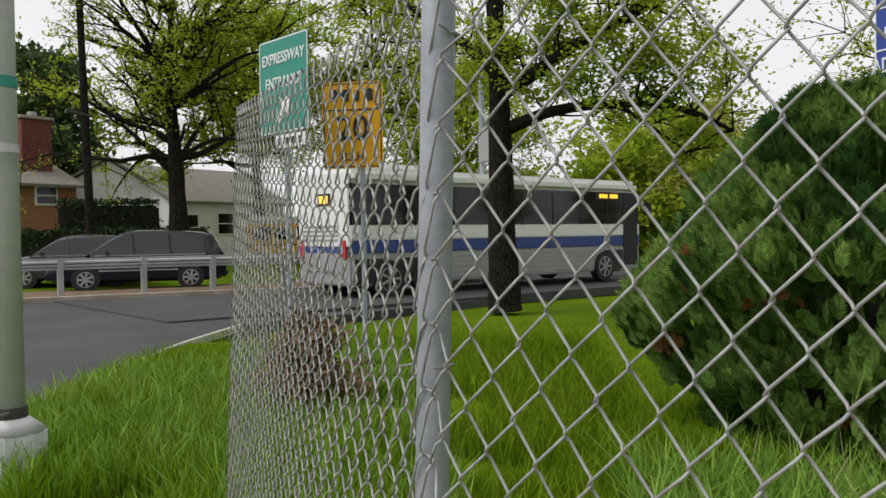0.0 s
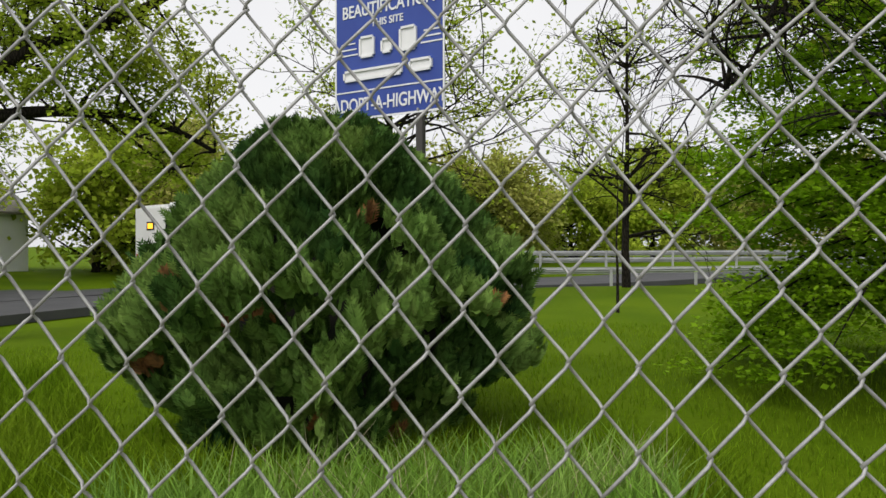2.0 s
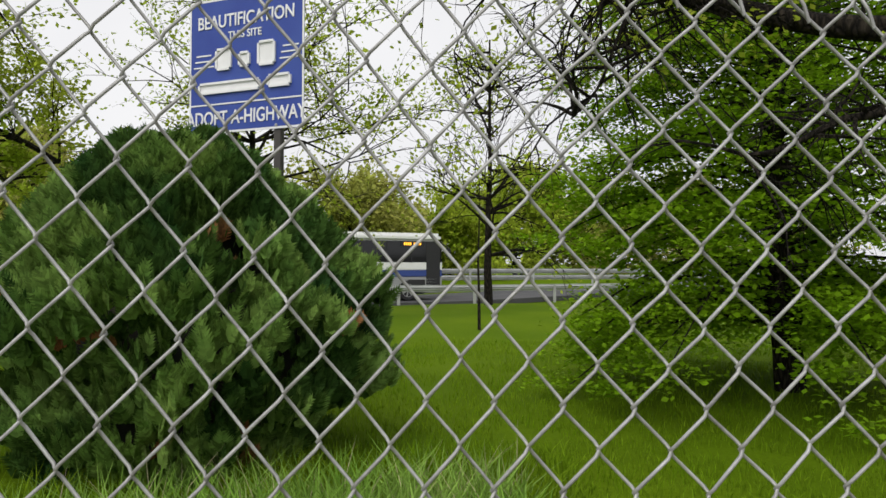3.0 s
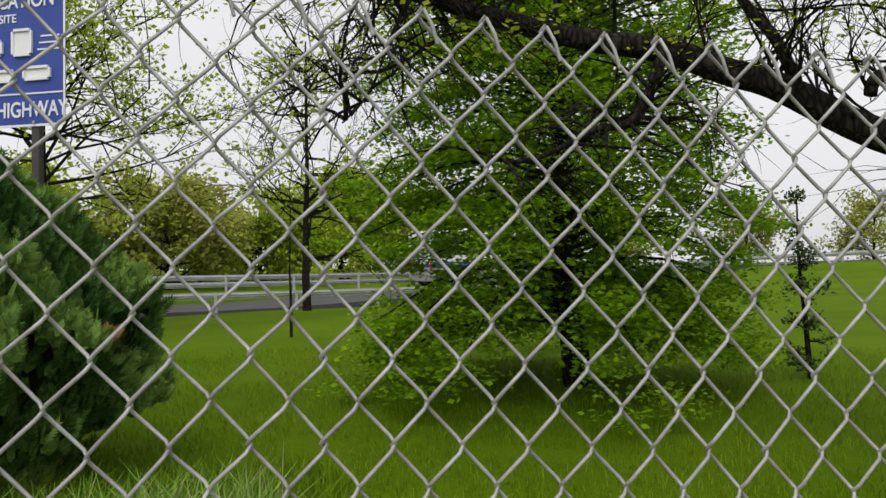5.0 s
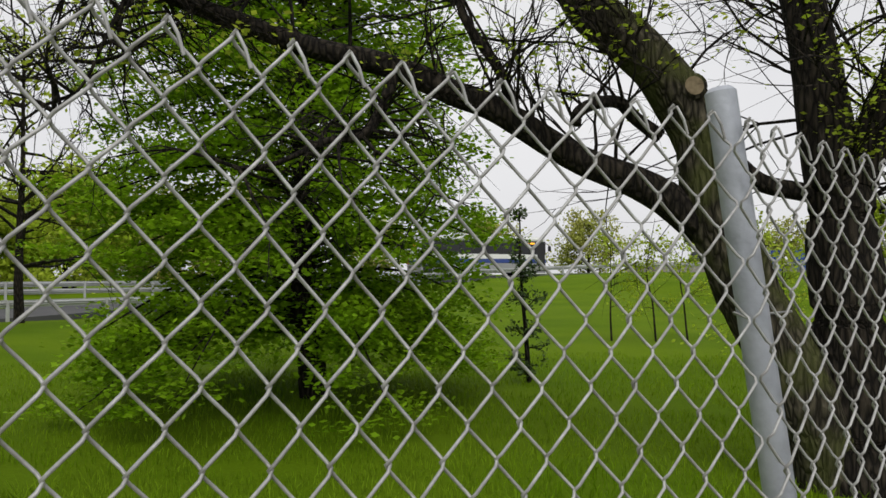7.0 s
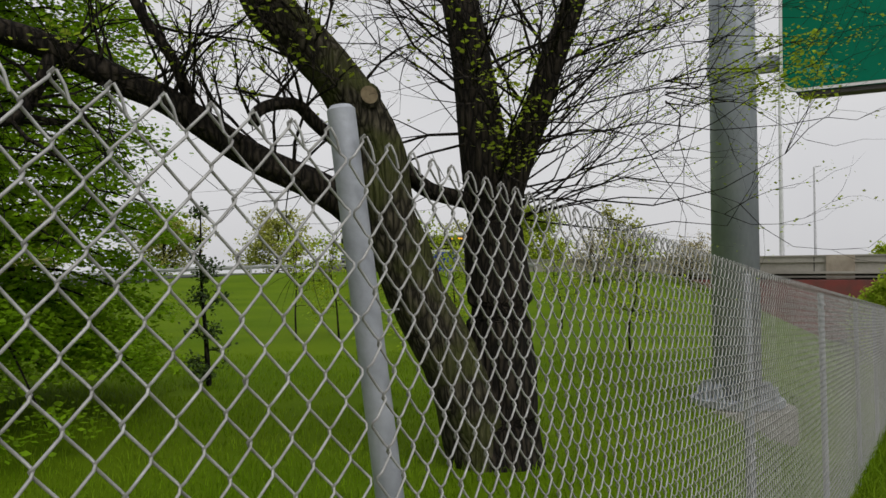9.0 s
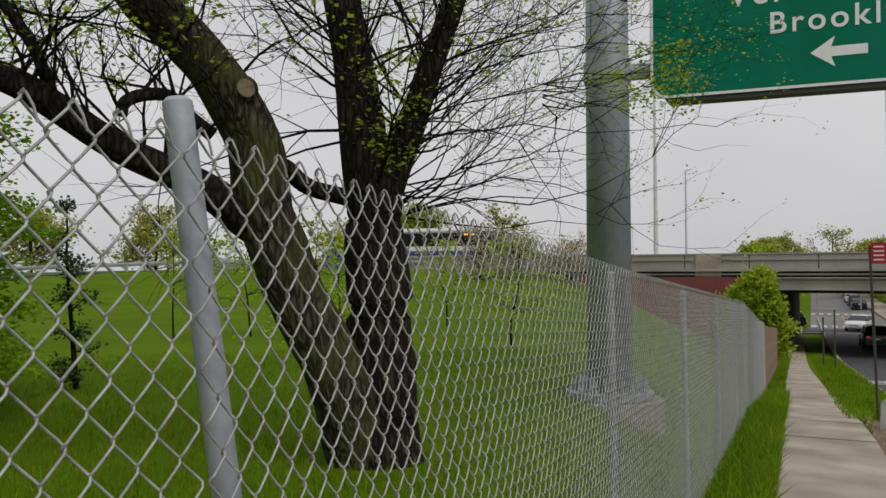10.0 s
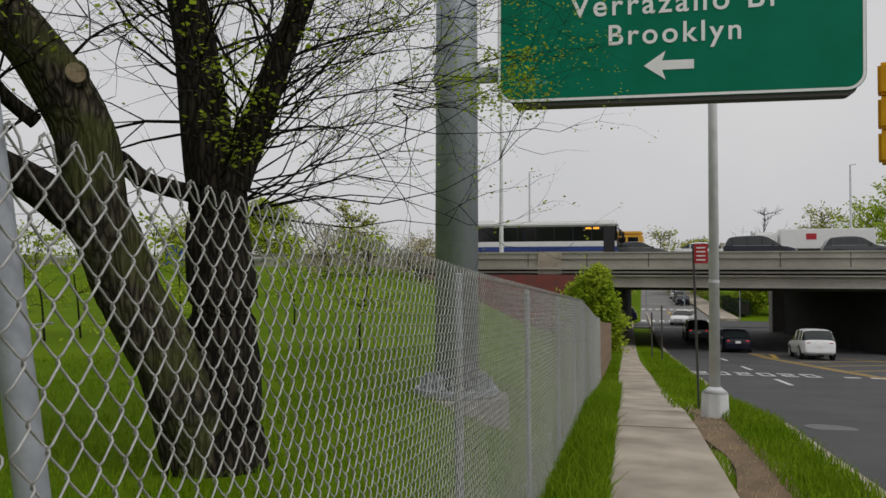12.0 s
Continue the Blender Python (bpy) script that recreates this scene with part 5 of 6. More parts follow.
M_LAMP_RED = material("red_lamp_lens", (0.35, 0.012, 0.014), 0.15, spec=0.6, fine=0.05)
M_GLASS_CAR = material("car_window_glass", (0.02, 0.024, 0.025), 0.05, fine=0.1, spec=0.6)
M_CAR_WHITE = material("white_car_paint", (0.74, 0.74, 0.75), 0.25, spec=0.6, fine=0.03)
M_CAR_DARK = material("dark_blue_car_paint", (0.008, 0.009, 0.02), 0.16, spec=0.4, fine=0.05)
M_CAR_GREY = material("grey_car_paint", (0.07, 0.073, 0.078), 0.22, 0.3, fine=0.05)
M_CAR_SILVER = material("silver_car_paint", (0.48, 0.49, 0.50), 0.3, 0.4, fine=0.04)
M_BUS_YELLOW = material("school_bus_yellow", (0.65, 0.36, 0.03), 0.4, fine=0.05)


def coach():
    """The long highway coach: white roof, dark window band, white and blue stripes, ribbed grey skirt. It points along +x."""
    L, W, H = 13.7, 2.6, 3.45
    c = thing("coach", Matrix.Identity(4), "white and blue highway coach with dark window band and amber display", "bus")
    lower = box(L, W, 0.85, (0, 0, 0.35 + 0.425), 0.05)
    part("skirt", lower, M_GREYMETAL, c, "ribbed grey metal skirt")
    part("stripe_band", box(L + 0.004, W + 0.012, 0.34, (0, 0, 1.36), 0.03), M_BLUE, c, "blue stripe")
    part("waist_band", box(L + 0.006, W + 0.016, 0.40, (0, 0, 1.73), 0.03), M_WHITE, c, "white waist band")
    part("window_band", box(L - 0.02, W, 1.12, (0, 0, 2.45), 0.05), M_GLASS_DARK, c, "dark tinted window band")
    b = box(L, W, 0.46, (0, 0, 3.20), 0.16)
    part("roof", b, M_WHITE, c, "white roof")
    part("pod", box(2.2, 1.7, 0.2, (-4.5, 0, 3.5), 0.07), M_WHITE, c)
    for k in range(8):
        for side in (-1, 1):
            x = -6.0 + 1.55 * k
            part("pillar", box(0.05, 0.02, 1.0, (x, side * (W / 2 + 0.004), 2.42)), M_BLACK, c)
    for k in range(5):
        for side in (-1, 1):
            part("skirt_rib", box(L - 0.6, 0.02, 0.03, (0, side * (W / 2 + 0.006), 0.5 + 0.14 * k)), M_RAIL, c)
    for x in (4.6, -4.1, -5.5):
        for y in (-W / 2 + 0.13, W / 2 - 0.13):
            part("wheel_arch", box(1.15, 0.3, 0.85, (x, y * 1.02, 0.72), 0.1), M_BLACK, c)
            wheel(c, x, y * 1.05, 0.5, 0.3)
    for side in (-1, 1):
        part("display", box(1.5, 0.02, 0.26, (4.9, side * (W / 2 + 0.008), 2.86)), M_BLACK, c)
        for k in range(9):
            if k != 4:
                part("display_glyph", box(0.085, 0.012, 0.13, (4.4 + 0.125 * k, side * (W / 2 + 0.022), 2.87)), M_AMBER, c, "amber lit glyph")
        part("door_frame", box(0.9, 0.02, 2.5, (6.25, side * (W / 2 + 0.006), 1.75), 0.0), M_BLACK, c)
        part("mirror", box(0.22, 0.3, 0.45, (7.15, side * 1.45, 2.45), 0.05), M_BLACK, c)
        part("mirror_arm", rod((6.8, side * 1.2, 2.95), (7.15, side * 1.45, 2.7), 0.03, n=6), M_BLACK, c)
    part("windscreen", box(0.04, W - 0.2, 1.75, (L / 2 + 0.0, 0, 2.2), 0.02), M_GLASS_DARK, c)
    part("bumper", box(0.3, W, 0.45, (L / 2, 0, 0.6), 0.1), M_BLACK, c)
    # the tail: white panel with louvres, a display and lamps
    part("tail_panel", box(0.06, W - 0.1, 1.95, (-L / 2 - 0.01, 0, 2.35), 0.02), M_WHITE, c)
    for k in range(4):
        part("louvre", box(0.03, 1.7, 0.05, (-L / 2 - 0.05, 0.1, 1.55 + 0.12 * k)), M_GREYMETAL, c)
    part("louvre", box(0.03, 1.9, 0.5, (-L / 2 - 0.03, 0, 0.95), 0.02), M_GREYMETAL, c)
    part("display", box(0.03, 0.62, 0.32, (-L / 2 - 0.05, -0.1, 2.62)), M_BLACK, c)
    part("display", box(0.03, 0.42, 0.2, (-L / 2 - 0.06, -0.1, 2.62)), M_AMBER, c, "amber route display")
    for y in (-1.05, 1.05):
        part("tail_lamp", box(0.04, 0.2, 0.5, (-L / 2 - 0.04, y, 1.3), 0.02), M_SIGN_RED, c)
    return c


# ---- houses and street furniture beyond the ramp ----
M_BRICK = material("orange_brick", (0.36, 0.17, 0.09), 0.9, other=(0.29, 0.13, 0.07), scale=5, fine=0.15, fine_scale=30, bump=0.3, bump_scale=30)
M_BRICK_RED = material("red_brick", (0.17, 0.05, 0.04), 0.9, other=(0.11, 0.035, 0.03), scale=5, fine=0.2, fine_scale=30)
M_SIDING = material("white_siding", (0.82, 0.82, 0.82), 0.7, other=(0.74, 0.74, 0.75), scale=0.8, fine=0.05)
M_SHINGLE = material("grey_shingle", (0.16, 0.15, 0.13), 0.95, other=(0.22, 0.20, 0.17), scale=4, fine=0.2, fine_scale=25)
M_HEDGE = material("hedge_leaf", (0.02, 0.04, 0.014), 0.8, other=(0.035, 0.06, 0.02), scale=2, island=0.4, spec=0.2)


def house(x, y, turn, w, d, wall_h, rise, wall_mat, label, chimney=False, windows=(), door=False, ridge="x"):
    """A house with its front towards -y of its own space."""
    h = thing("house", pose(x, y, -0.1, 0, 0, turn), label, "house", "houses across the street")
    b = bmesh.new()
    if ridge == "y":
        pts = [(-w / 2, 0), (w / 2, 0), (w / 2, wall_h), (0, wall_h + rise), (-w / 2, wall_h)]
        b = extruded(pts, d)
        part("wall", b, wall_mat, h)
        for sg in (-1, 1):
            V = [(0, -0.35, wall_h + rise + 0.08), (sg * (w / 2 + 0.35), -0.35, wall_h - 0.12), (sg * (w / 2 + 0.35), d + 0.35, wall_h - 0.12), (0, d + 0.35, wall_h + rise + 0.08)]
            V += [(p[0], p[1], p[2] + 0.14) for p in V]
            link("roof", V, [(0, 1, 2, 3), (7, 6, 5, 4), (0, 4, 5, 1), (1, 5, 6, 2), (2, 6, 7, 3), (3, 7, 4, 0)], M_SHINGLE, h)
    else:
        pts = [(0, 0), (d, 0), (d, wall_h), (d / 2, wall_h + rise), (0, wall_h)]
        b = extruded(pts, w)
        b.transform(Matrix.Translation((-w / 2, 0, 0)) @ Matrix(((0, 1, 0, 0), (1, 0, 0, 0), (0, 0, 1, 0), (0, 0, 0, 1))))
        bmesh.ops.recalc_face_normals(b, faces=b.faces[:])
        part("wall", b, wall_mat, h)
        for y0, y1 in ((-0.4, d / 2), (d + 0.4, d / 2)):
            V = [(-w / 2 - 0.3, y0, wall_h - 0.15), (w / 2 + 0.3, y0, wall_h - 0.15), (w / 2 + 0.3, y1, wall_h + rise + 0.06), (-w / 2 - 0.3, y1, wall_h + rise + 0.06)]
            V += [(p[0], p[1], p[2] + 0.14) for p in V]
            link("roof", V, [(0, 1, 2, 3), (7, 6, 5, 4), (0, 4, 5, 1), (1, 5, 6, 2), (2, 6, 7, 3), (3, 7, 4, 0)], M_SHINGLE, h)
    for wx, wz, ww, wh in windows:
        f = part("window", box(ww + 0.2, 0.1, wh + 0.2, (wx, -0.02, wz), 0.01), M_WHITE, h)
        part("pane", box(ww, 0.02, wh, (wx, -0.085, wz)), M_GLASS_DARK, f)
        part("sash", box(ww, 0.03, 0.05, (wx, -0.09, wz)), M_WHITE, f)
    if door:
        part("door", box(2.4, 0.08, 2.1, (w * 0.28, -0.03, 1.05), 0.01), M_WHITE, h, "white garage door")
    if chimney:
        b = box(1.5, 1.0, 4.2, (1.5, 2.0, wall_h + 1.2), 0.03)
        ch = part("chimney", b, M_BRICK_RED, h, "red brick chimney")
        part("cap", box(1.7, 1.2, 0.16, (1.5, 2.0, wall_h + 3.36), 0.03), M_CONCRETE, ch)
        part("flue", rod((1.5, 2.0, wall_h + 3.4), (1.5, 2.0, wall_h + 3.7), 0.22, n=10), M_GREYMETAL, ch)
    return h


def hedge(p, q, h, d, label, seed):
    rng, nr = random.Random(seed), np.random.default_rng(seed)
    p, q = Vector(p), Vector(q)
    t = thing("hedge", Matrix.Identity(4), label, "hedge", "hedges in front of the houses")
    way = (q - p)
    ang = math.atan2(way.y, way.x)
    m = (p + q) / 2
    # dark core box that stands for shade between the hedge leaves
    part("inner_shade_hull", box(way.length, d * 0.8, h * 0.95, (m.x, m.y, p.z + h * 0.47), 0.1, ang), M_JUNIPER_IN, t)
    C = []
    n = Vector((-way.y, way.x, 0)).normalized()
    for k in range(int(way.length * h * 60)):
        f, z = rng.random(), rng.random() * h
        C.append(p + way * f + n * (rng.choice((-1, -1, 1)) * d * 0.45) + Vector((0, 0, z)))
    for k in range(int(way.length * d * 60)):
        C.append(p + way * rng.random() + n * (rng.uniform(-0.45, 0.45) * d) + Vector((0, 0, h + rng.uniform(-0.05, 0.06))))
    leaves("foliage", C, 4, 0.06, 0.09, M_HEDGE, t, nr, 0.7)
    return t


FACE = 105     # the house fronts look back at the fence
house(-42.0, 7.5, FACE, 5.2, 9.0, 4.3, 1.7, M_BRICK, "orange brick house with grey roof and tall red chimney", chimney=True, windows=((1.1, 3.75, 0.9, 0.75),))
house(-44.5, 12.0, FACE - 32, 4.6, 8.0, 4.3, 1.5, M_SIDING, "white sided house gable behind a dark hedge", ridge="y")
house(-43.2, 18.4, FACE + 2, 8.0, 9.0, 3.6, 2.0, M_SIDING, "low white house with grey shingle roof and garage", windows=((-2.9, 2.2, 0.8, 1.3), (-0.6, 2.4, 1.0, 1.1)), door=True)
house(-36.0, 31.0, FACE - 35, 10.0, 9.0, 3.6, 2.0, M_SIDING, "pale sided house beyond the street trees", windows=((-2.9, 2.2, 0.8, 1.3), (1.6, 2.2, 1.0, 1.1)))
hedge((-36.2, 3.5, -0.1), (-35.0, 13.5, -0.1), 1.95, 0.9, "long low clipped dark hedge", 31)
hedge((-38.3, 8.2, -0.1), (-37.3, 12.2, -0.1), 3.3, 1.2, "tall clipped dark green hedge", 32)
car(pose(-26.0, 7.75, 0.0, 0, 0, -108), M_CAR_DARK, "dark blue minivan with chrome trim parked behind the guardrail", "wagon")
car(pose(-29.0, 6.5, 0.0, 0, 0, -108), M_CAR_GREY, "dark grey sport utility car parked beside the minivan", "suv")
up = thing("utility_pole", pose(-32.65, 8.1, -0.1), "tall dark wooden utility pole", "pole")
part("shaft", rod((0, 0, 0), (0.05, -0.3, 11.5), 0.17, 0.12, 12), M_BARK, up)
part("fixture", rod((0.1, 0.1, 6.3), (0.3, -0.9, 6.4), 0.05, 0.09, 8), M_SIGN_EDGE, up)
gp = thing("utility_pole", pose(-20.5, 17.2, -0.2), "grey steel pole with a control box", "pole")
part("shaft", rod((0, 0, 0), (0, 0, 9), 0.10, 0.09, 12), M_POLE, gp)
part("control_box", box(0.55, 0.4, 1.0, (0.3, 0, 4.6), 0.03), M_GREYMETAL, gp)

street = [(-31, -16, -0.09), (-28.2, -4, -0.09), (-27.2, 4, -0.09), (-25.6, 10, -0.09), (-23.6, 17, -0.12), (-22.6, 26, -0.15)]
ribbon("road_street", [tuple(p) for p in catmull(street, 4)], 3.6, 2.3, 0.0, M_ASPHALT, "grey asphalt side street where cars are parked", "road", 0.3)
for k, (x, y, w) in enumerate(((0, 0, 8.0), (16, 1, 9.0), (38, 1, 8.0))):
    q = ave(116 + x, -18 + y)
    house(q.x, q.y, -80, w, 8.0, 3.4, 1.8, M_SIDING, "small pale house beyond the underpass", windows=((-1.6, 1.9, 0.9, 1.2), (1.4, 1.9, 0.9, 1.2)))

ribbon("road_crossing", [ave(84.5, v, lerp_table(DIP, 84.5) - 0.152) for v in (3, -4, -10, -18, -28, -40)], 4.6, 4.6, 0.0, M_ASPHALT, "asphalt cross street beyond the underpass", "road")
far_walk = [ave(u, -11.2, lerp_table(DIP, u) - 0.02) for u in (90, 96, 102, 110, 130, 160, 200)]
ribbon("sidewalk_beyond", far_walk, 1.4, 1.4, 0.0, M_CONCRETE, "pale concrete sidewalk beyond the underpass", "sidewalk", 0.3)
for u, v, h in ((92, -10.2, 4.2), (90.5, -12.6, 5.2), (104, 0.6, 4.4)):
    q = ave(u, v, lerp_table(DIP, u))
    sp = thing("street_sign", pose(*q), "green street name sign on a slim grey post", "sign", "street signs beyond the underpass")
    part("post", rod((0, 0, -0.3), (0, 0, h), 0.05, n=8), M_POLE, sp)
    part("panel", box(0.04, 0.9, 0.5, (0, 0, h - 0.7), 0.01), M_SIGN_TEAL, sp)
for u, v, z in ((112, -3.2, 5.2), (114, -8.4, 5.4), (96, -10.6, 5.4)):
    q = ave(u, v, lerp_table(DIP, u) - 0.2)
    hs = thing("traffic_signal", pose(*q), "yellow traffic signal on a pole beyond the underpass", "traffic light", "far traffic signals")
    part("housing", box(0.4, 0.5, 1.15, (-0.12, 0, z - 0.6), 0.05), M_SIGN_YELLOW, hs)
    part("mast", rod((0.1, 0, -0.3), (0.1, 0, z), 0.08, n=8), M_POLE, hs)
    for k in range(3):
        part("lens", rod((-0.34, 0, z - 0.25 - 0.35 * k), (-0.31, 0, z - 0.25 - 0.35 * k), 0.13, n=12), M_BLACK, hs)
for k, (u, v, shape, mat) in enumerate(((118, -8.4, "sedan", M_CAR_DARK), (126, -8.5, "suv", M_CAR_GREY), (135, -8.5, "sedan", M_CAR_WHITE))):
    q = ave(u, v, lerp_table(DIP, u) - 0.14)
    car(pose(q.x, q.y, q.z, 0, 0, 11.5), mat, "car parked at the kerb beyond the underpass", shape, "cars parked beyond the underpass")
hedge(tuple(ave(97, -14.0, lerp_table(DIP, 97) - 0.1)), tuple(ave(112, -13.6, lerp_table(DIP, 112) - 0.1)), 1.5, 1.4, "clipped green hedge in front of the far house", 33)

# ---- trees ----
double_tree()
beech()
juniper()
street_tree = dict(group="street trees")


def lobe_tree():
    """The leaning roadside tree with two long boughs."""
    rng, nr = random.Random(14), np.random.default_rng(14)
    eye = Matrix.Translation((-0.71, -0.21, 1.58))
    t = thing("tree", eye @ Matrix.Rotation(radians(-0.8), 4, "Z") @ Matrix.Scale(0.87, 4) @ eye.inverted(), "dark-trunked tree with long boughs and fresh yellow-green leaves", "tree")
    V, F, tips = [], [], []
    tr = limb(V, F, [(-14.77, 12.48, -0.3), (-14.79, 12.45, 1.0), (-14.8, 12.44, 2.14), (-14.81, 12.43, 4.2), (-14.84, 12.4, 5.8), (-14.9, 12.3, 8.5), (-15.0, 12.2, 11)], 0.42, 0.15, 14)
    b1 = limb(V, F, [(-14.7, 12.57, 4.05), (-13.31, 13.24, 4.42), (-11.38, 14.2, 4.28), (-10.0, 14.53, 3.6)], 0.17, 0.04, 9)
    b2 = limb(V, F, [(-14.71, 12.53, 4.9), (-13.86, 12.7, 5.25), (-12.71, 13.11, 5.84), (-11.7, 13.31, 6.1), (-10.3, 13.67, 6.8), (-8.8, 13.9, 7.8)], 0.19, 0.06, 9)
    b3 = limb(V, F, [(-14.8, 12.4, 5.3), (-15.8, 12.0, 6.3), (-17.2, 11.4, 7.4), (-18.5, 11, 8.6)], 0.17, 0.05, 9)
    b4 = limb(V, F, [(-12.3, 13.7, 4.4), (-11.6, 14.0, 3.8), (-10.9, 14.2, 3.2)], 0.06, 0.02, 7)
    link("trunk", V, F, M_BARK, t, smooth=True)
    V, F = [], []
    for line, n, size in ((tr[20:], 22, 2.6), (b1, 22, 1.5), (b2, 34, 1.9), (b3, 20, 2.0), (b4, 8, 0.9)):
        for k in range(n):
            p = line[rng.randrange(2, len(line))]
            twigs(V, F, tips, p, Vector((rng.uniform(-1, 1), rng.uniform(-1, 1), rng.uniform(-0.25, 1))), size * rng.uniform(0.5, 1), 0.035, 2, rng, 0.03, 4, 0.85)
    link("twig_mass", V, F, M_BARK, t)
    leaves("foliage", [p for p in tips if rng.random() < 0.55], 8, 0.13, 0.075, M_LEAF_SPRING, t, nr, 0.5)


lobe_tree()
plain_tree(-32.6, 11.4, -0.1, 14, 0.52, 5.5, 0.42, M_LEAF_SPRING, 41, "large street tree with dark forked trunk and young leaves", per=12, size=0.09, branches=56, bare=0.3, **street_tree)
plain_tree(-37, 17, -0.1, 13, 0.4, 5.0, 0.45, M_LEAF_SPRING, 42, "street tree with young yellow-green leaves", per=10, size=0.13, branches=50, bare=0.2, **street_tree)
plain_tree(-7.9, 20.6, 0.0, 11, 0.16, 4.4, 0.40, M_LEAF_SPRING, 45, "sparse tall tree in young leaf behind the evergreen bush", per=6, size=0.085, branches=46, bare=0.45)
plain_tree(-28.2, 18.0, -0.1, 12.5, 0.22, 4.2, 0.48, M_LEAF_SPRING, 46, "slim street tree with young yellow-green leaves", per=10, size=0.10, branches=44, bare=0.3, **street_tree)
plain_tree(-55.6, 11.0, 0, 13.5, 0.4, 3.6, 0.3, M_LEAF_DARK, 43, "dark tree behind the brick house", per=6, size=0.3, branches=40, **street_tree)
plain_tree(-33, 27, -0.1, 11, 0.3, 4.5, 0.3, M_LEAF_SPRING, 44, "street tree with young yellow-green leaves", per=9, size=0.13, branches=46, bare=0.3, **street_tree)
for k, (x, y, h, r, bare, mat) in enumerate(((-27, 40, 8, 4.0, 0.7, M_LEAF_FAR), (-20, 50, 7.5, 4.5, 0.5, M_LEAF_SPRING), (-13, 56, 7, 4.5, 0.2, M_LEAF_FAR), (-8, 66, 7, 4.6, 0.0, M_LEAF_SPRING),
                                          (-1.5, 72, 8.5, 5.5, 0.0, M_LEAF_SPRING), (-14, 72, 7.5, 5, 0.3, M_LEAF_FAR), (7, 76, 7.5, 5.5, 0.0, M_LEAF_FAR), (15, 82, 9, 6, 0.1, M_LEAF_FAR), (-32, 46, 9, 5, 0.5, M_LEAF_FAR), (-31, 37, 7, 4.0, 0.45, M_LEAF_SPRING))):
    plain_tree(x, y, 0.0, h, 0.3, r, 0.12, mat, 60 + k, "roadside tree in fresh yellow-green leaf beyond the expressway", per=9, size=0.24, branches=34, bare=bare, group="trees beyond the expressway")
plain_tree(-1.78, 25.9, 0.0, 9.5, 0.17, 3.0, 0.28, M_LEAF_SPRING, 80, "slender half-bare lawn tree with dark trunk", per=2, size=0.12, branches=44, bare=0.75)
plain_tree(-1.6, 17.1, 0.05, 3.6, 0.045, 0.5, 0.85, M_LEAF_SPRING, 81, "thin dark sapling stake on the lawn", per=1, size=0.06, branches=4, bare=0.9, name="sapling")
for k, (x, y, h) in enumerate(((11.2, 13.7, 2.8), (12.0, 13.6, 2.6), (10.4, 14.2, 2.4), (9.0, 8.6, 2.3), (13.6, 12.4, 2.6), (17.0, 11.8, 2.5), (12.6, 7.2, 2.2))):
    plain_tree(x, y, ground_z(x, y), h, 0.03, 0.7, 0.35, M_LEAF_SPRING, 90 + k, "young staked sapling with sparse leaves on the lawn", per=2, size=0.05, branches=12, bare=0.5, group="lawn saplings", name="sapling")
plain_tree(5.62, 9.6, ground_z(5.62, 9.6), 2.55, 0.05, 0.24, 0.15, M_LEAF_DARK, 99, "thin dark scrubby evergreen sapling on the lawn", per=2, size=0.034, branches=20, bare=0.35, name="sapling", lean=(-0.06, 0))
plain_tree(43.0, 10.3, -2.3, 3.9, 0.1, 1.15, 0.1, M_LEAF_SPRING, 101, "yellow-green shrubby tree beside the underpass", per=9, size=0.13, branches=40)
for k, (x, y, z, h, r, bare, mat) in enumerate(((110, 4.5, 0, 10, 3.4, 1.0, M_LEAF_FAR), (112, -2, 0, 9, 4, 0.8, M_LEAF_FAR), (104, -9, 0, 11.5, 5, 0.25, M_LEAF_SPRING), (112, 18, 0, 6.5, 3.0, 0.9, M_LEAF_FAR),
                                             (66, 50, 1, 7, 3.2, 0.1, M_LEAF_SPRING), (70, 42, 1, 6.5, 3.0, 0.8, M_LEAF_FAR), (62, 56, 1, 6, 3.0, 0.8, M_LEAF_FAR), (50, 72, 1, 7, 3.5, 0.5, M_LEAF_FAR), (40, 78, 1, 6, 3.5, 0.4, M_LEAF_FAR), (28, 82, 1, 6, 3.5, 0.3, M_LEAF_FAR))):
    plain_tree(x, y, z, h, 0.2, r, 0.15, mat, 120 + k, "distant half-bare spring tree beyond the highway", per=5, size=0.22, branches=30, bare=bare, group="distant trees")
for k, (u, v, h, mat) in enumerate(((106, -15.5, 3.0, M_LEAF_SPRING), (101, -18, 6, M_LEAF_SPRING), (128, 5, 8, M_LEAF_SPRING), (150, -13, 9, M_LEAF_FAR), (118, -27, 7, M_LEAF_SPRING), (126, -32, 8, M_LEAF_DARK), (140, 4, 9, M_LEAF_FAR), (170, 5, 10, M_LEAF_FAR), (150, -30, 9, M_LEAF_FAR), (200, -28, 11, M_LEAF_FAR), (230, 2, 12, M_LEAF_FAR), (260, -20, 12, M_LEAF_FAR))):
    q = ave(u, v)
    plain_tree(q.x, q.y, lerp_table(DIP, u), h, 0.25, h * 0.42, 0.15, mat, 150 + k, "street tree along the avenue beyond the underpass", per=5, size=0.3, branches=26, group="trees beyond the underpass")


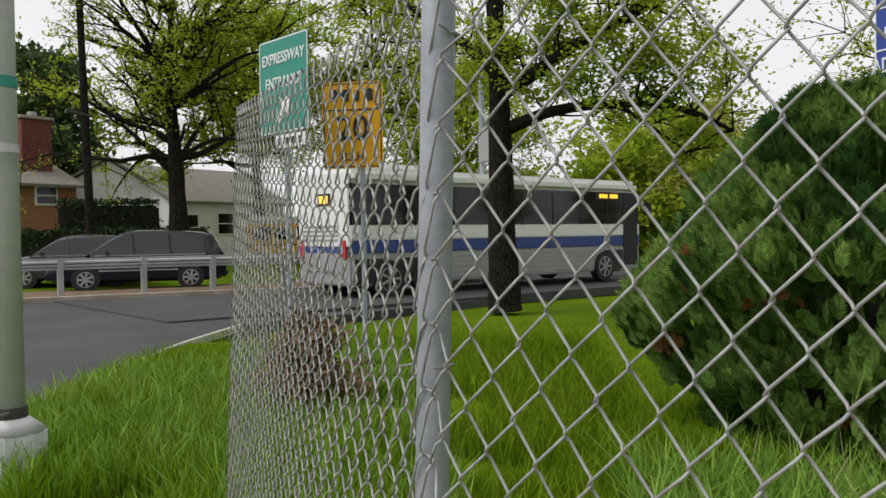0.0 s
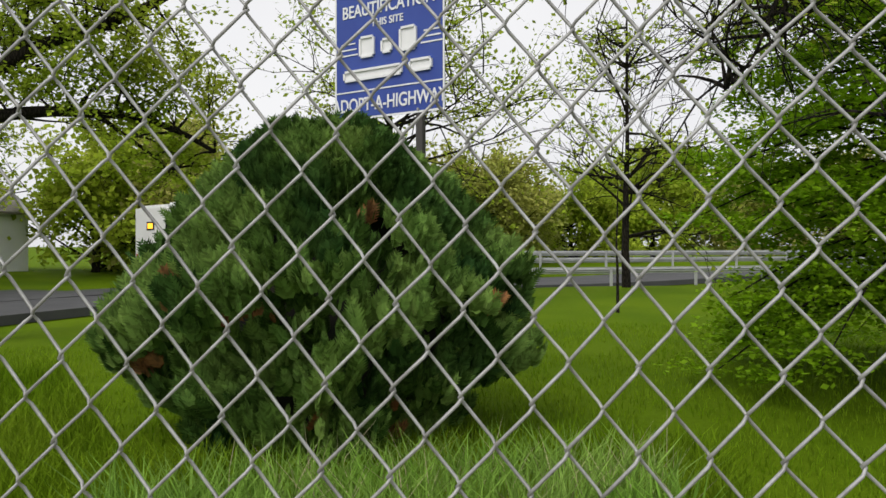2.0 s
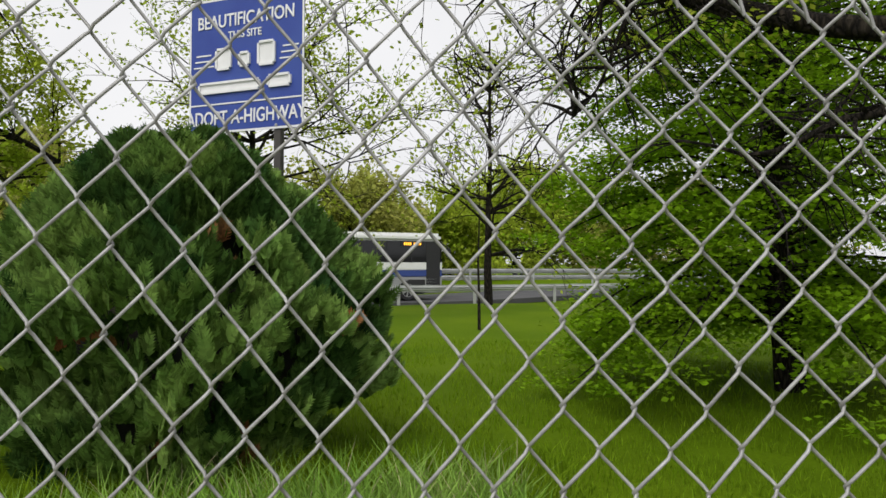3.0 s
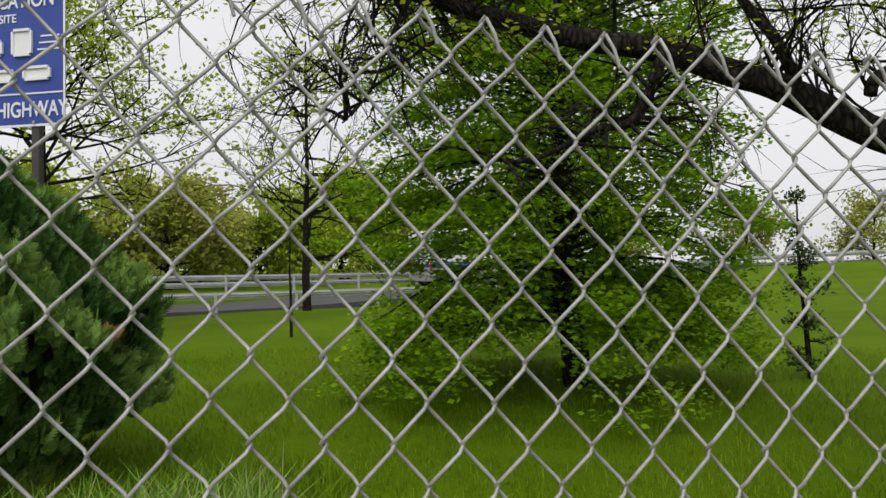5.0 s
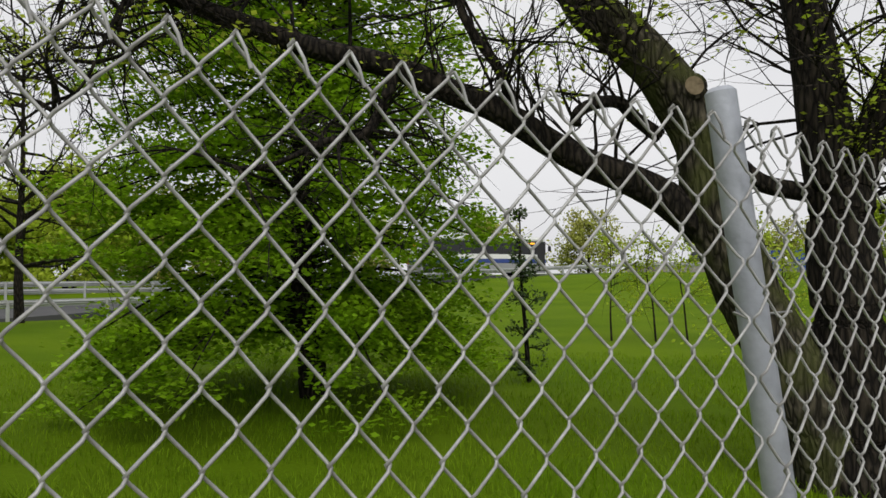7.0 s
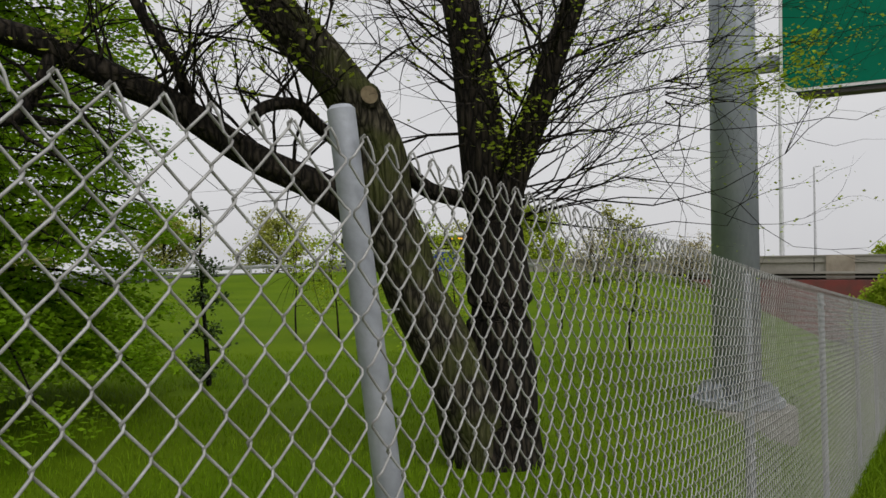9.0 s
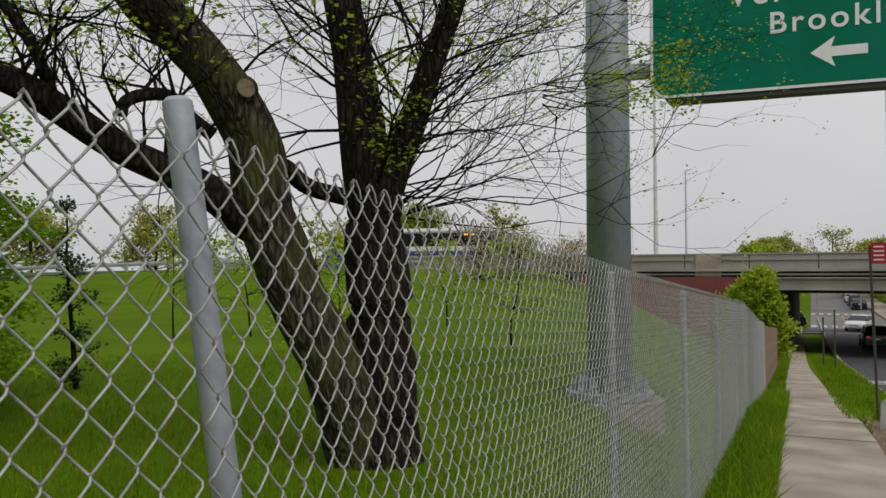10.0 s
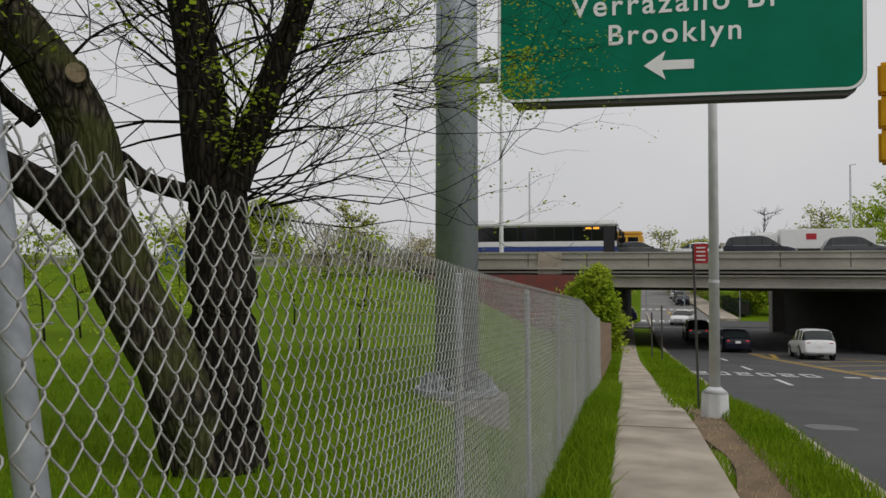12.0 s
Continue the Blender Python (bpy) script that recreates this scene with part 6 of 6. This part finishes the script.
# blue panels and brown scrub on the bank below the highway
for k, (x, y) in enumerate(((36.9, 34.6), (38.2, 33.4))):
    bp = thing("roadside_sign", pose(x, y, ground_z(x, y), 0, 0, -48), "small blue highway panel on a short post", "sign", "blue panels")
    part("panel", box(1.05, 0.03, 1.2, (0, 0, 0.95), 0.02), M_SIGN_BLUE, bp)
    part("post", rod((0, 0.05, -0.1), (0, 0.05, 1.5), 0.04, n=8), M_POLE, bp)
for k, (x, y) in enumerate(((36, 20.5), (38, 18.5), (34.5, 22), (40, 19.5))):
    plain_tree(x, y, ground_z(x, y), 2.2, 0.06, 1.6, 0.05, M_STRAW, 180 + k, "low brown bare scrub on the grassy bank", per=2, size=0.08, branches=34, bare=0.7, group="scrub on the bank", name="shrub")


# ---- grass ----
def grass(name, spots, height, width, mat, label, seed):
    """Single bent blades, each a tapering strip of two faces."""
    nr = np.random.default_rng(seed)
    n = len(spots)
    P = np.array(spots, float)
    a = nr.uniform(0, 2 * np.pi, n)
    h = height * nr.uniform(0.45, 1.25, n)
    w = width * nr.uniform(0.7, 1.3, n)
    side = np.stack([np.cos(a), np.sin(a), np.zeros(n)], 1)
    b = nr.uniform(0, 2 * np.pi, n)
    bend = np.stack([np.cos(b), np.sin(b), np.zeros(n)], 1) * (h * nr.uniform(0.1, 0.75, n))[:, None]
    up = np.stack([np.zeros(n), np.zeros(n), h], 1)
    V = np.stack([P - side * w[:, None] / 2, P + side * w[:, None] / 2, P + bend * 0.3 + up * 0.6 + side * w[:, None] * 0.4, P + bend * 0.3 + up * 0.6 - side * w[:, None] * 0.4, P + bend + up * 0.97], 1).reshape(-1, 3)
    F = []
    for i in range(n):
        k = 5 * i
        F.append((k, k + 1, k + 2, k + 3))
        F.append((k + 3, k + 2, k + 4))
    ob = link(name, V.tolist(), F, mat)
    return tagged(ob, label, "grass", kind="stuff")


def sown(count, keep, seed):
    rng = random.Random(seed)
    out = []
    while len(out) < count:
        p = keep(rng)
        if p is not None:
            out.append((p[0], p[1], ground_z(p[0], p[1]) - 0.01))
    return out


def polar(a0, a1, r0, r1, power=0.5):
    def pick(rng):
        a, r = radians(rng.uniform(a0, a1)), r0 + (r1 - r0) * rng.random() ** (1 / (2 * power) if power else 1)
        x, y = r * math.sin(a), r * math.cos(a)
        rel = Vector((x, y, 0)) - CORNER
        u, v = rel.dot(AVE), rel.dot(AVE_LEFT)
        if u > 0 and v < 0.15:
            return None
        if x < -6.5 and y < 0.04 + lerp_table([(-14.6, 6.0), (-12.5, 4.0), (-10.4, 2.5), (-8.9, 1.5), (-7.9, 0.85), (-6.5, 0.0)], x):
            return None
        if noise.noise((x * 0.9, y * 0.9, 3)) < -0.35:
            return None
        return x, y
    return pick


def strip(u0, u1, v0, v1):
    def pick(rng):
        p = ave(rng.uniform(u0, u1) , rng.uniform(v0, v1))
        return p.x, p.y
    return pick


grass("lawn_blades", sown(65000, polar(-84, 72, 4.2, 15.0), 1), 0.085, 0.009, M_BLADE, "short mown lawn blades", 1)
grass("long_grass", sown(16000, polar(-84, -3, 3.6, 5.6), 2), 0.26, 0.010, M_BLADE, "long unmown grass along the fence", 2)
grass("long_grass", sown(26000, polar(-84, -44, 4.0, 12.0), 3), 0.24, 0.011, M_BLADE, "long unmown grass on the verge", 3)
grass("long_grass", sown(15000, strip(3.5, 20, -0.56, 0.12), 4), 0.27, 0.012, M_BLADE, "rough grass between fence and sidewalk", 4)
grass("long_grass", sown(9000, strip(20, 48, -0.42, 0.1), 5), 0.20, 0.018, M_BLADE, "rough grass between fence and sidewalk", 5)
grass("long_grass", sown(8000, strip(5, 20, -2.95, -2.15), 6), 0.16, 0.012, M_BLADE, "grass verge beside the kerb", 6)
grass("long_grass", sown(8000, strip(14, 48, -2.95, -1.5), 7), 0.16, 0.018, M_BLADE, "grass verge beside the kerb", 7)
M_BLADE_FRESH = material("fresh_grass_blade", (0.17, 0.33, 0.035), 0.6, other=(0.26, 0.40, 0.08), scale=1.5, island=0.35, translucent=0.35, spec=0.1)
grass("long_grass", sown(4200, polar(-48, -8, 3.5, 4.7), 18), 0.40, 0.013, M_BLADE_FRESH, "tall fresh grass in front of the bush", 18)
grass("long_grass", sown(7000, polar(-84, -58, 4.0, 10.5), 19), 0.30, 0.014, M_BLADE_FRESH, "rank fresh grass on the verge", 19)
M_DEAD_TWIG = material("dead_brown_twig", (0.17, 0.105, 0.06), 0.95, other=(0.09, 0.055, 0.035), scale=5)
M_DEAD_LEAF = material("dead_brown_leaf", (0.22, 0.13, 0.07), 0.9, other=(0.12, 0.07, 0.04), scale=4, island=0.4)
for k, (x, y, h) in enumerate(((-6.85, 3.15, 0.8), (-6.5, 3.15, 0.7))):
    plain_tree(x, y, ground_z(x, y), h, 0.025, 0.34, 0.05, M_DEAD_LEAF, 200 + k, "dead brown shrub in the grass of the verge", per=3, size=0.035, branches=26, trunk_mat=M_DEAD_TWIG, bare=0.55, group="dead shrubs", name="shrub")
grass("dry_grass", sown(260, polar(-40, -8, 3.7, 4.7), 8), 0.46, 0.006, M_STRAW, "tall pale seeding grass stalks by the bush", 8)
grass("dry_grass", sown(900, strip(3.5, 16, -2.3, -1.7), 9), 0.07, 0.012, M_STRAW, "dry grass on the trodden soil", 9)

# ---- things that move ----
bus = coach()
for piece in bus.children:      # a forty-foot coach
    if piece.name.startswith("wheel"):
        piece.location.x *= 0.89
    else:
        piece.data.transform(Matrix.Diagonal((0.89, 1, 1, 1)))
        piece.location.x *= 0.89
suv = car(Matrix.Identity(4), M_CAR_WHITE, "white sport utility car driving towards the underpass", "suv", lamps_on=False)
flow = []
for shape, mat, label in (("suv", M_CAR_SILVER, "silver sport utility car on the overpass"), ("wagon", M_CAR_DARK, "dark minivan on the overpass"), ("sedan", M_CAR_WHITE, "white sedan on the overpass"),
                          ("sedan", M_CAR_GREY, "dark grey sedan on the overpass"), ("suv", M_CAR_GREY, "dark grey sport utility car on the overpass")):
    flow.append(car(Matrix.Identity(4), mat, label, shape, "cars on the overpass"))
truck = thing("box_truck", Matrix.Identity(4), "white box truck with a red mark on the overpass", "truck")
part("cargo_box", box(7.2, 2.5, 1.65, (0, 0, 1.82), 0.05), M_WHITE, truck)
part("chassis", box(9.4, 1.2, 0.3, (1.0, 0, 0.8)), M_BLACK, truck)
part("cab", box(1.9, 2.3, 1.6, (4.8, 0, 1.6), 0.2), M_WHITE, truck)
part("windscreen", box(0.06, 1.9, 0.8, (5.76, 0, 2.15), 0.02), M_GLASS_DARK, truck)
for y in (-1.26, 1.26):
    part("name_bar", box(0.8, 0.02, 0.5, (1.2, y, 2.0), 0.005), M_SIGN_RED, truck)
for x in (-2.6, 4.6):
    for y in (-1.05, 1.05):
        wheel(truck, x, y, 0.5, 0.3)
def school_bus(label):
    """A yellow school bus that points along +x."""
    y = thing("school_bus", Matrix.Identity(4), label, "bus", "school buses")
    part("body", box(6.2, 2.2, 1.75, (0, 0, 1.35), 0.12), M_BUS_YELLOW, y)
    part("roof", box(6.0, 2.0, 0.35, (-0.1, 0, 2.38), 0.14), M_BUS_YELLOW if "overpass" in label else M_WHITE, y)
    part("bonnet", box(1.2, 1.8, 0.8, (3.6, 0, 0.95), 0.12), M_BUS_YELLOW, y)
    for side in (-1, 1):
        for k in range(5):
            part("window", box(0.85, 0.03, 0.6, (-2.3 + 1.05 * k, side * 1.1, 1.75), 0.01), M_GLASS_DARK, y)
        for z in (0.75, 1.2):
            part("rub_rail", box(6.0, 0.03, 0.06, (0, side * 1.11, z), 0.01), M_BLACK, y)
        part("headlamp", rod((4.18, side * 0.65, 0.95), (4.24, side * 0.65, 0.95), 0.12, n=12), M_LETTER, y)
        for x in (-2.0, 3.2):
            wheel(y, x, side * 0.95, 0.42, 0.26)
    part("windscreen", box(0.04, 1.8, 0.8, (3.08, 0, 1.82), 0.02), M_GLASS_DARK, y)
    part("bumper", box(0.2, 2.0, 0.25, (4.2, 0, 0.55), 0.05), M_BLACK, y)
    return y


yellow = school_bus("small yellow school bus waiting on the side street")
yellow_high = school_bus("yellow school bus crossing the overpass")
q = ave(54.5, -7.5)
car(pose(q.x, q.y, lerp_table(DIP, 54.5) - 0.14, 0, 0, 11.5), M_CAR_DARK, "dark car waiting under the overpass with red tail lamps", "sedan", lamps_on=True)
q = ave(65, -6.0)
car(pose(q.x, q.y, lerp_table(DIP, 65) - 0.14, 0, 0, 11.5), M_CAR_GREY, "dark car beyond the underpass with red tail lamps", "suv", lamps_on=True)
q = ave(83, -6.2)
car(pose(q.x, q.y, lerp_table(DIP, 83) - 0.14, 0, 0, 176), M_CAR_WHITE, "white car waiting beyond the underpass", "sedan")
q = ave(84.5, 0.6)
car(pose(q.x, q.y, lerp_table(DIP, 84.5) - 0.14, 0, 0, 100), M_CAR_DARK, "dark car crossing beyond the underpass", "suv")

STEP = np.concatenate([[0], np.cumsum(np.linalg.norm(np.diff(ROUTE[:, :2], axis=0), axis=1))])


def on_route(s, side=0.0):
    p = np.array([np.interp(s, STEP, ROUTE[:, k]) for k in range(3)])
    q = np.array([np.interp(s + 0.5, STEP, ROUTE[:, k]) for k in range(3)])
    d = (q - p) / np.linalg.norm(q - p)
    return Vector(p) + Vector((-d[1], d[0], 0)) * side


def route_s(x, y):
    return float(STEP[route_near(x, y)[2]])


def vehicle_pose(s_front, length, side=0.0, back=False):
    a, b = on_route(s_front, side), on_route(s_front - length, side)
    if back:
        a, b = b, a
    m = (a + b) / 2
    return pose(m.x, m.y, m.z + 0.03, 0, 0, math.degrees(math.atan2(a.y - b.y, a.x - b.x)))


def motions():
    known = [(0.0, -19.6, 22.4), (1.0, -19.2, 28.6), (3.0, -5.7, 42.0), (7.5, 41.7, 58.6), (10.0, 55.2, 34.5), (12.0, 58.7, 12.4)]
    ts, ss = [k[0] for k in known], [route_s(k[1], k[2]) for k in known]
    walk(bus, [(0.25 * k, vehicle_pose(float(np.interp(0.25 * k, ts, ss)), 12.2)) for k in range(49)])
    ang = math.degrees(math.atan2(5.8, 4.0))
    walk(yellow, [(0.0, pose(-35.8, 19.3, -0.05, 0, 0, ang)), (1.0, pose(-34.9, 20.6, -0.05, 0, 0, ang)), (1.7, pose(-34.2, 21.6, -0.05, 0, 0, ang)), (12.0, pose(-34.2, 21.6, -0.05, 0, 0, ang))])
    rows = []
    for t in (0.0, 9.0, 12.0):
        u = 49.0 + (t - 12) * 8.0
        p = ave(max(-10, u), -11.1)
        rows.append((t, pose(p.x, p.y, lerp_table(DIP, max(-10, u)) - 0.14, 0, math.degrees(math.atan(0.074)), 11.5)))
    walk(suv, rows)
    # both streams on the raised far lanes: (place along the deck at the end, lane, speed)
    for thing_, (x_end, lane, v) in zip(flow + [truck, yellow_high], ((6.2, 7.6, 19.0), (5.6, 4.0, 19.0), (1.8, 7.6, 19.0), (-3.2, 4.0, 19.0), (12.2, 4.0, 19.0), (11.5, 13.2, -17.0), (-6.3, 11.2, -11.0))):
        rows = []
        for t in np.arange(0, 12.01, 0.5):
            x = x_end + v * (float(t) - 12)
            x = max(x, -52.0) if v > 0 else min(x, 70.0)
            rows.append((float(t), OV @ pose(x, lane, 2.262, 0, 0, 0 if v > 0 else 180)))
        walk(thing_, rows)


motions()
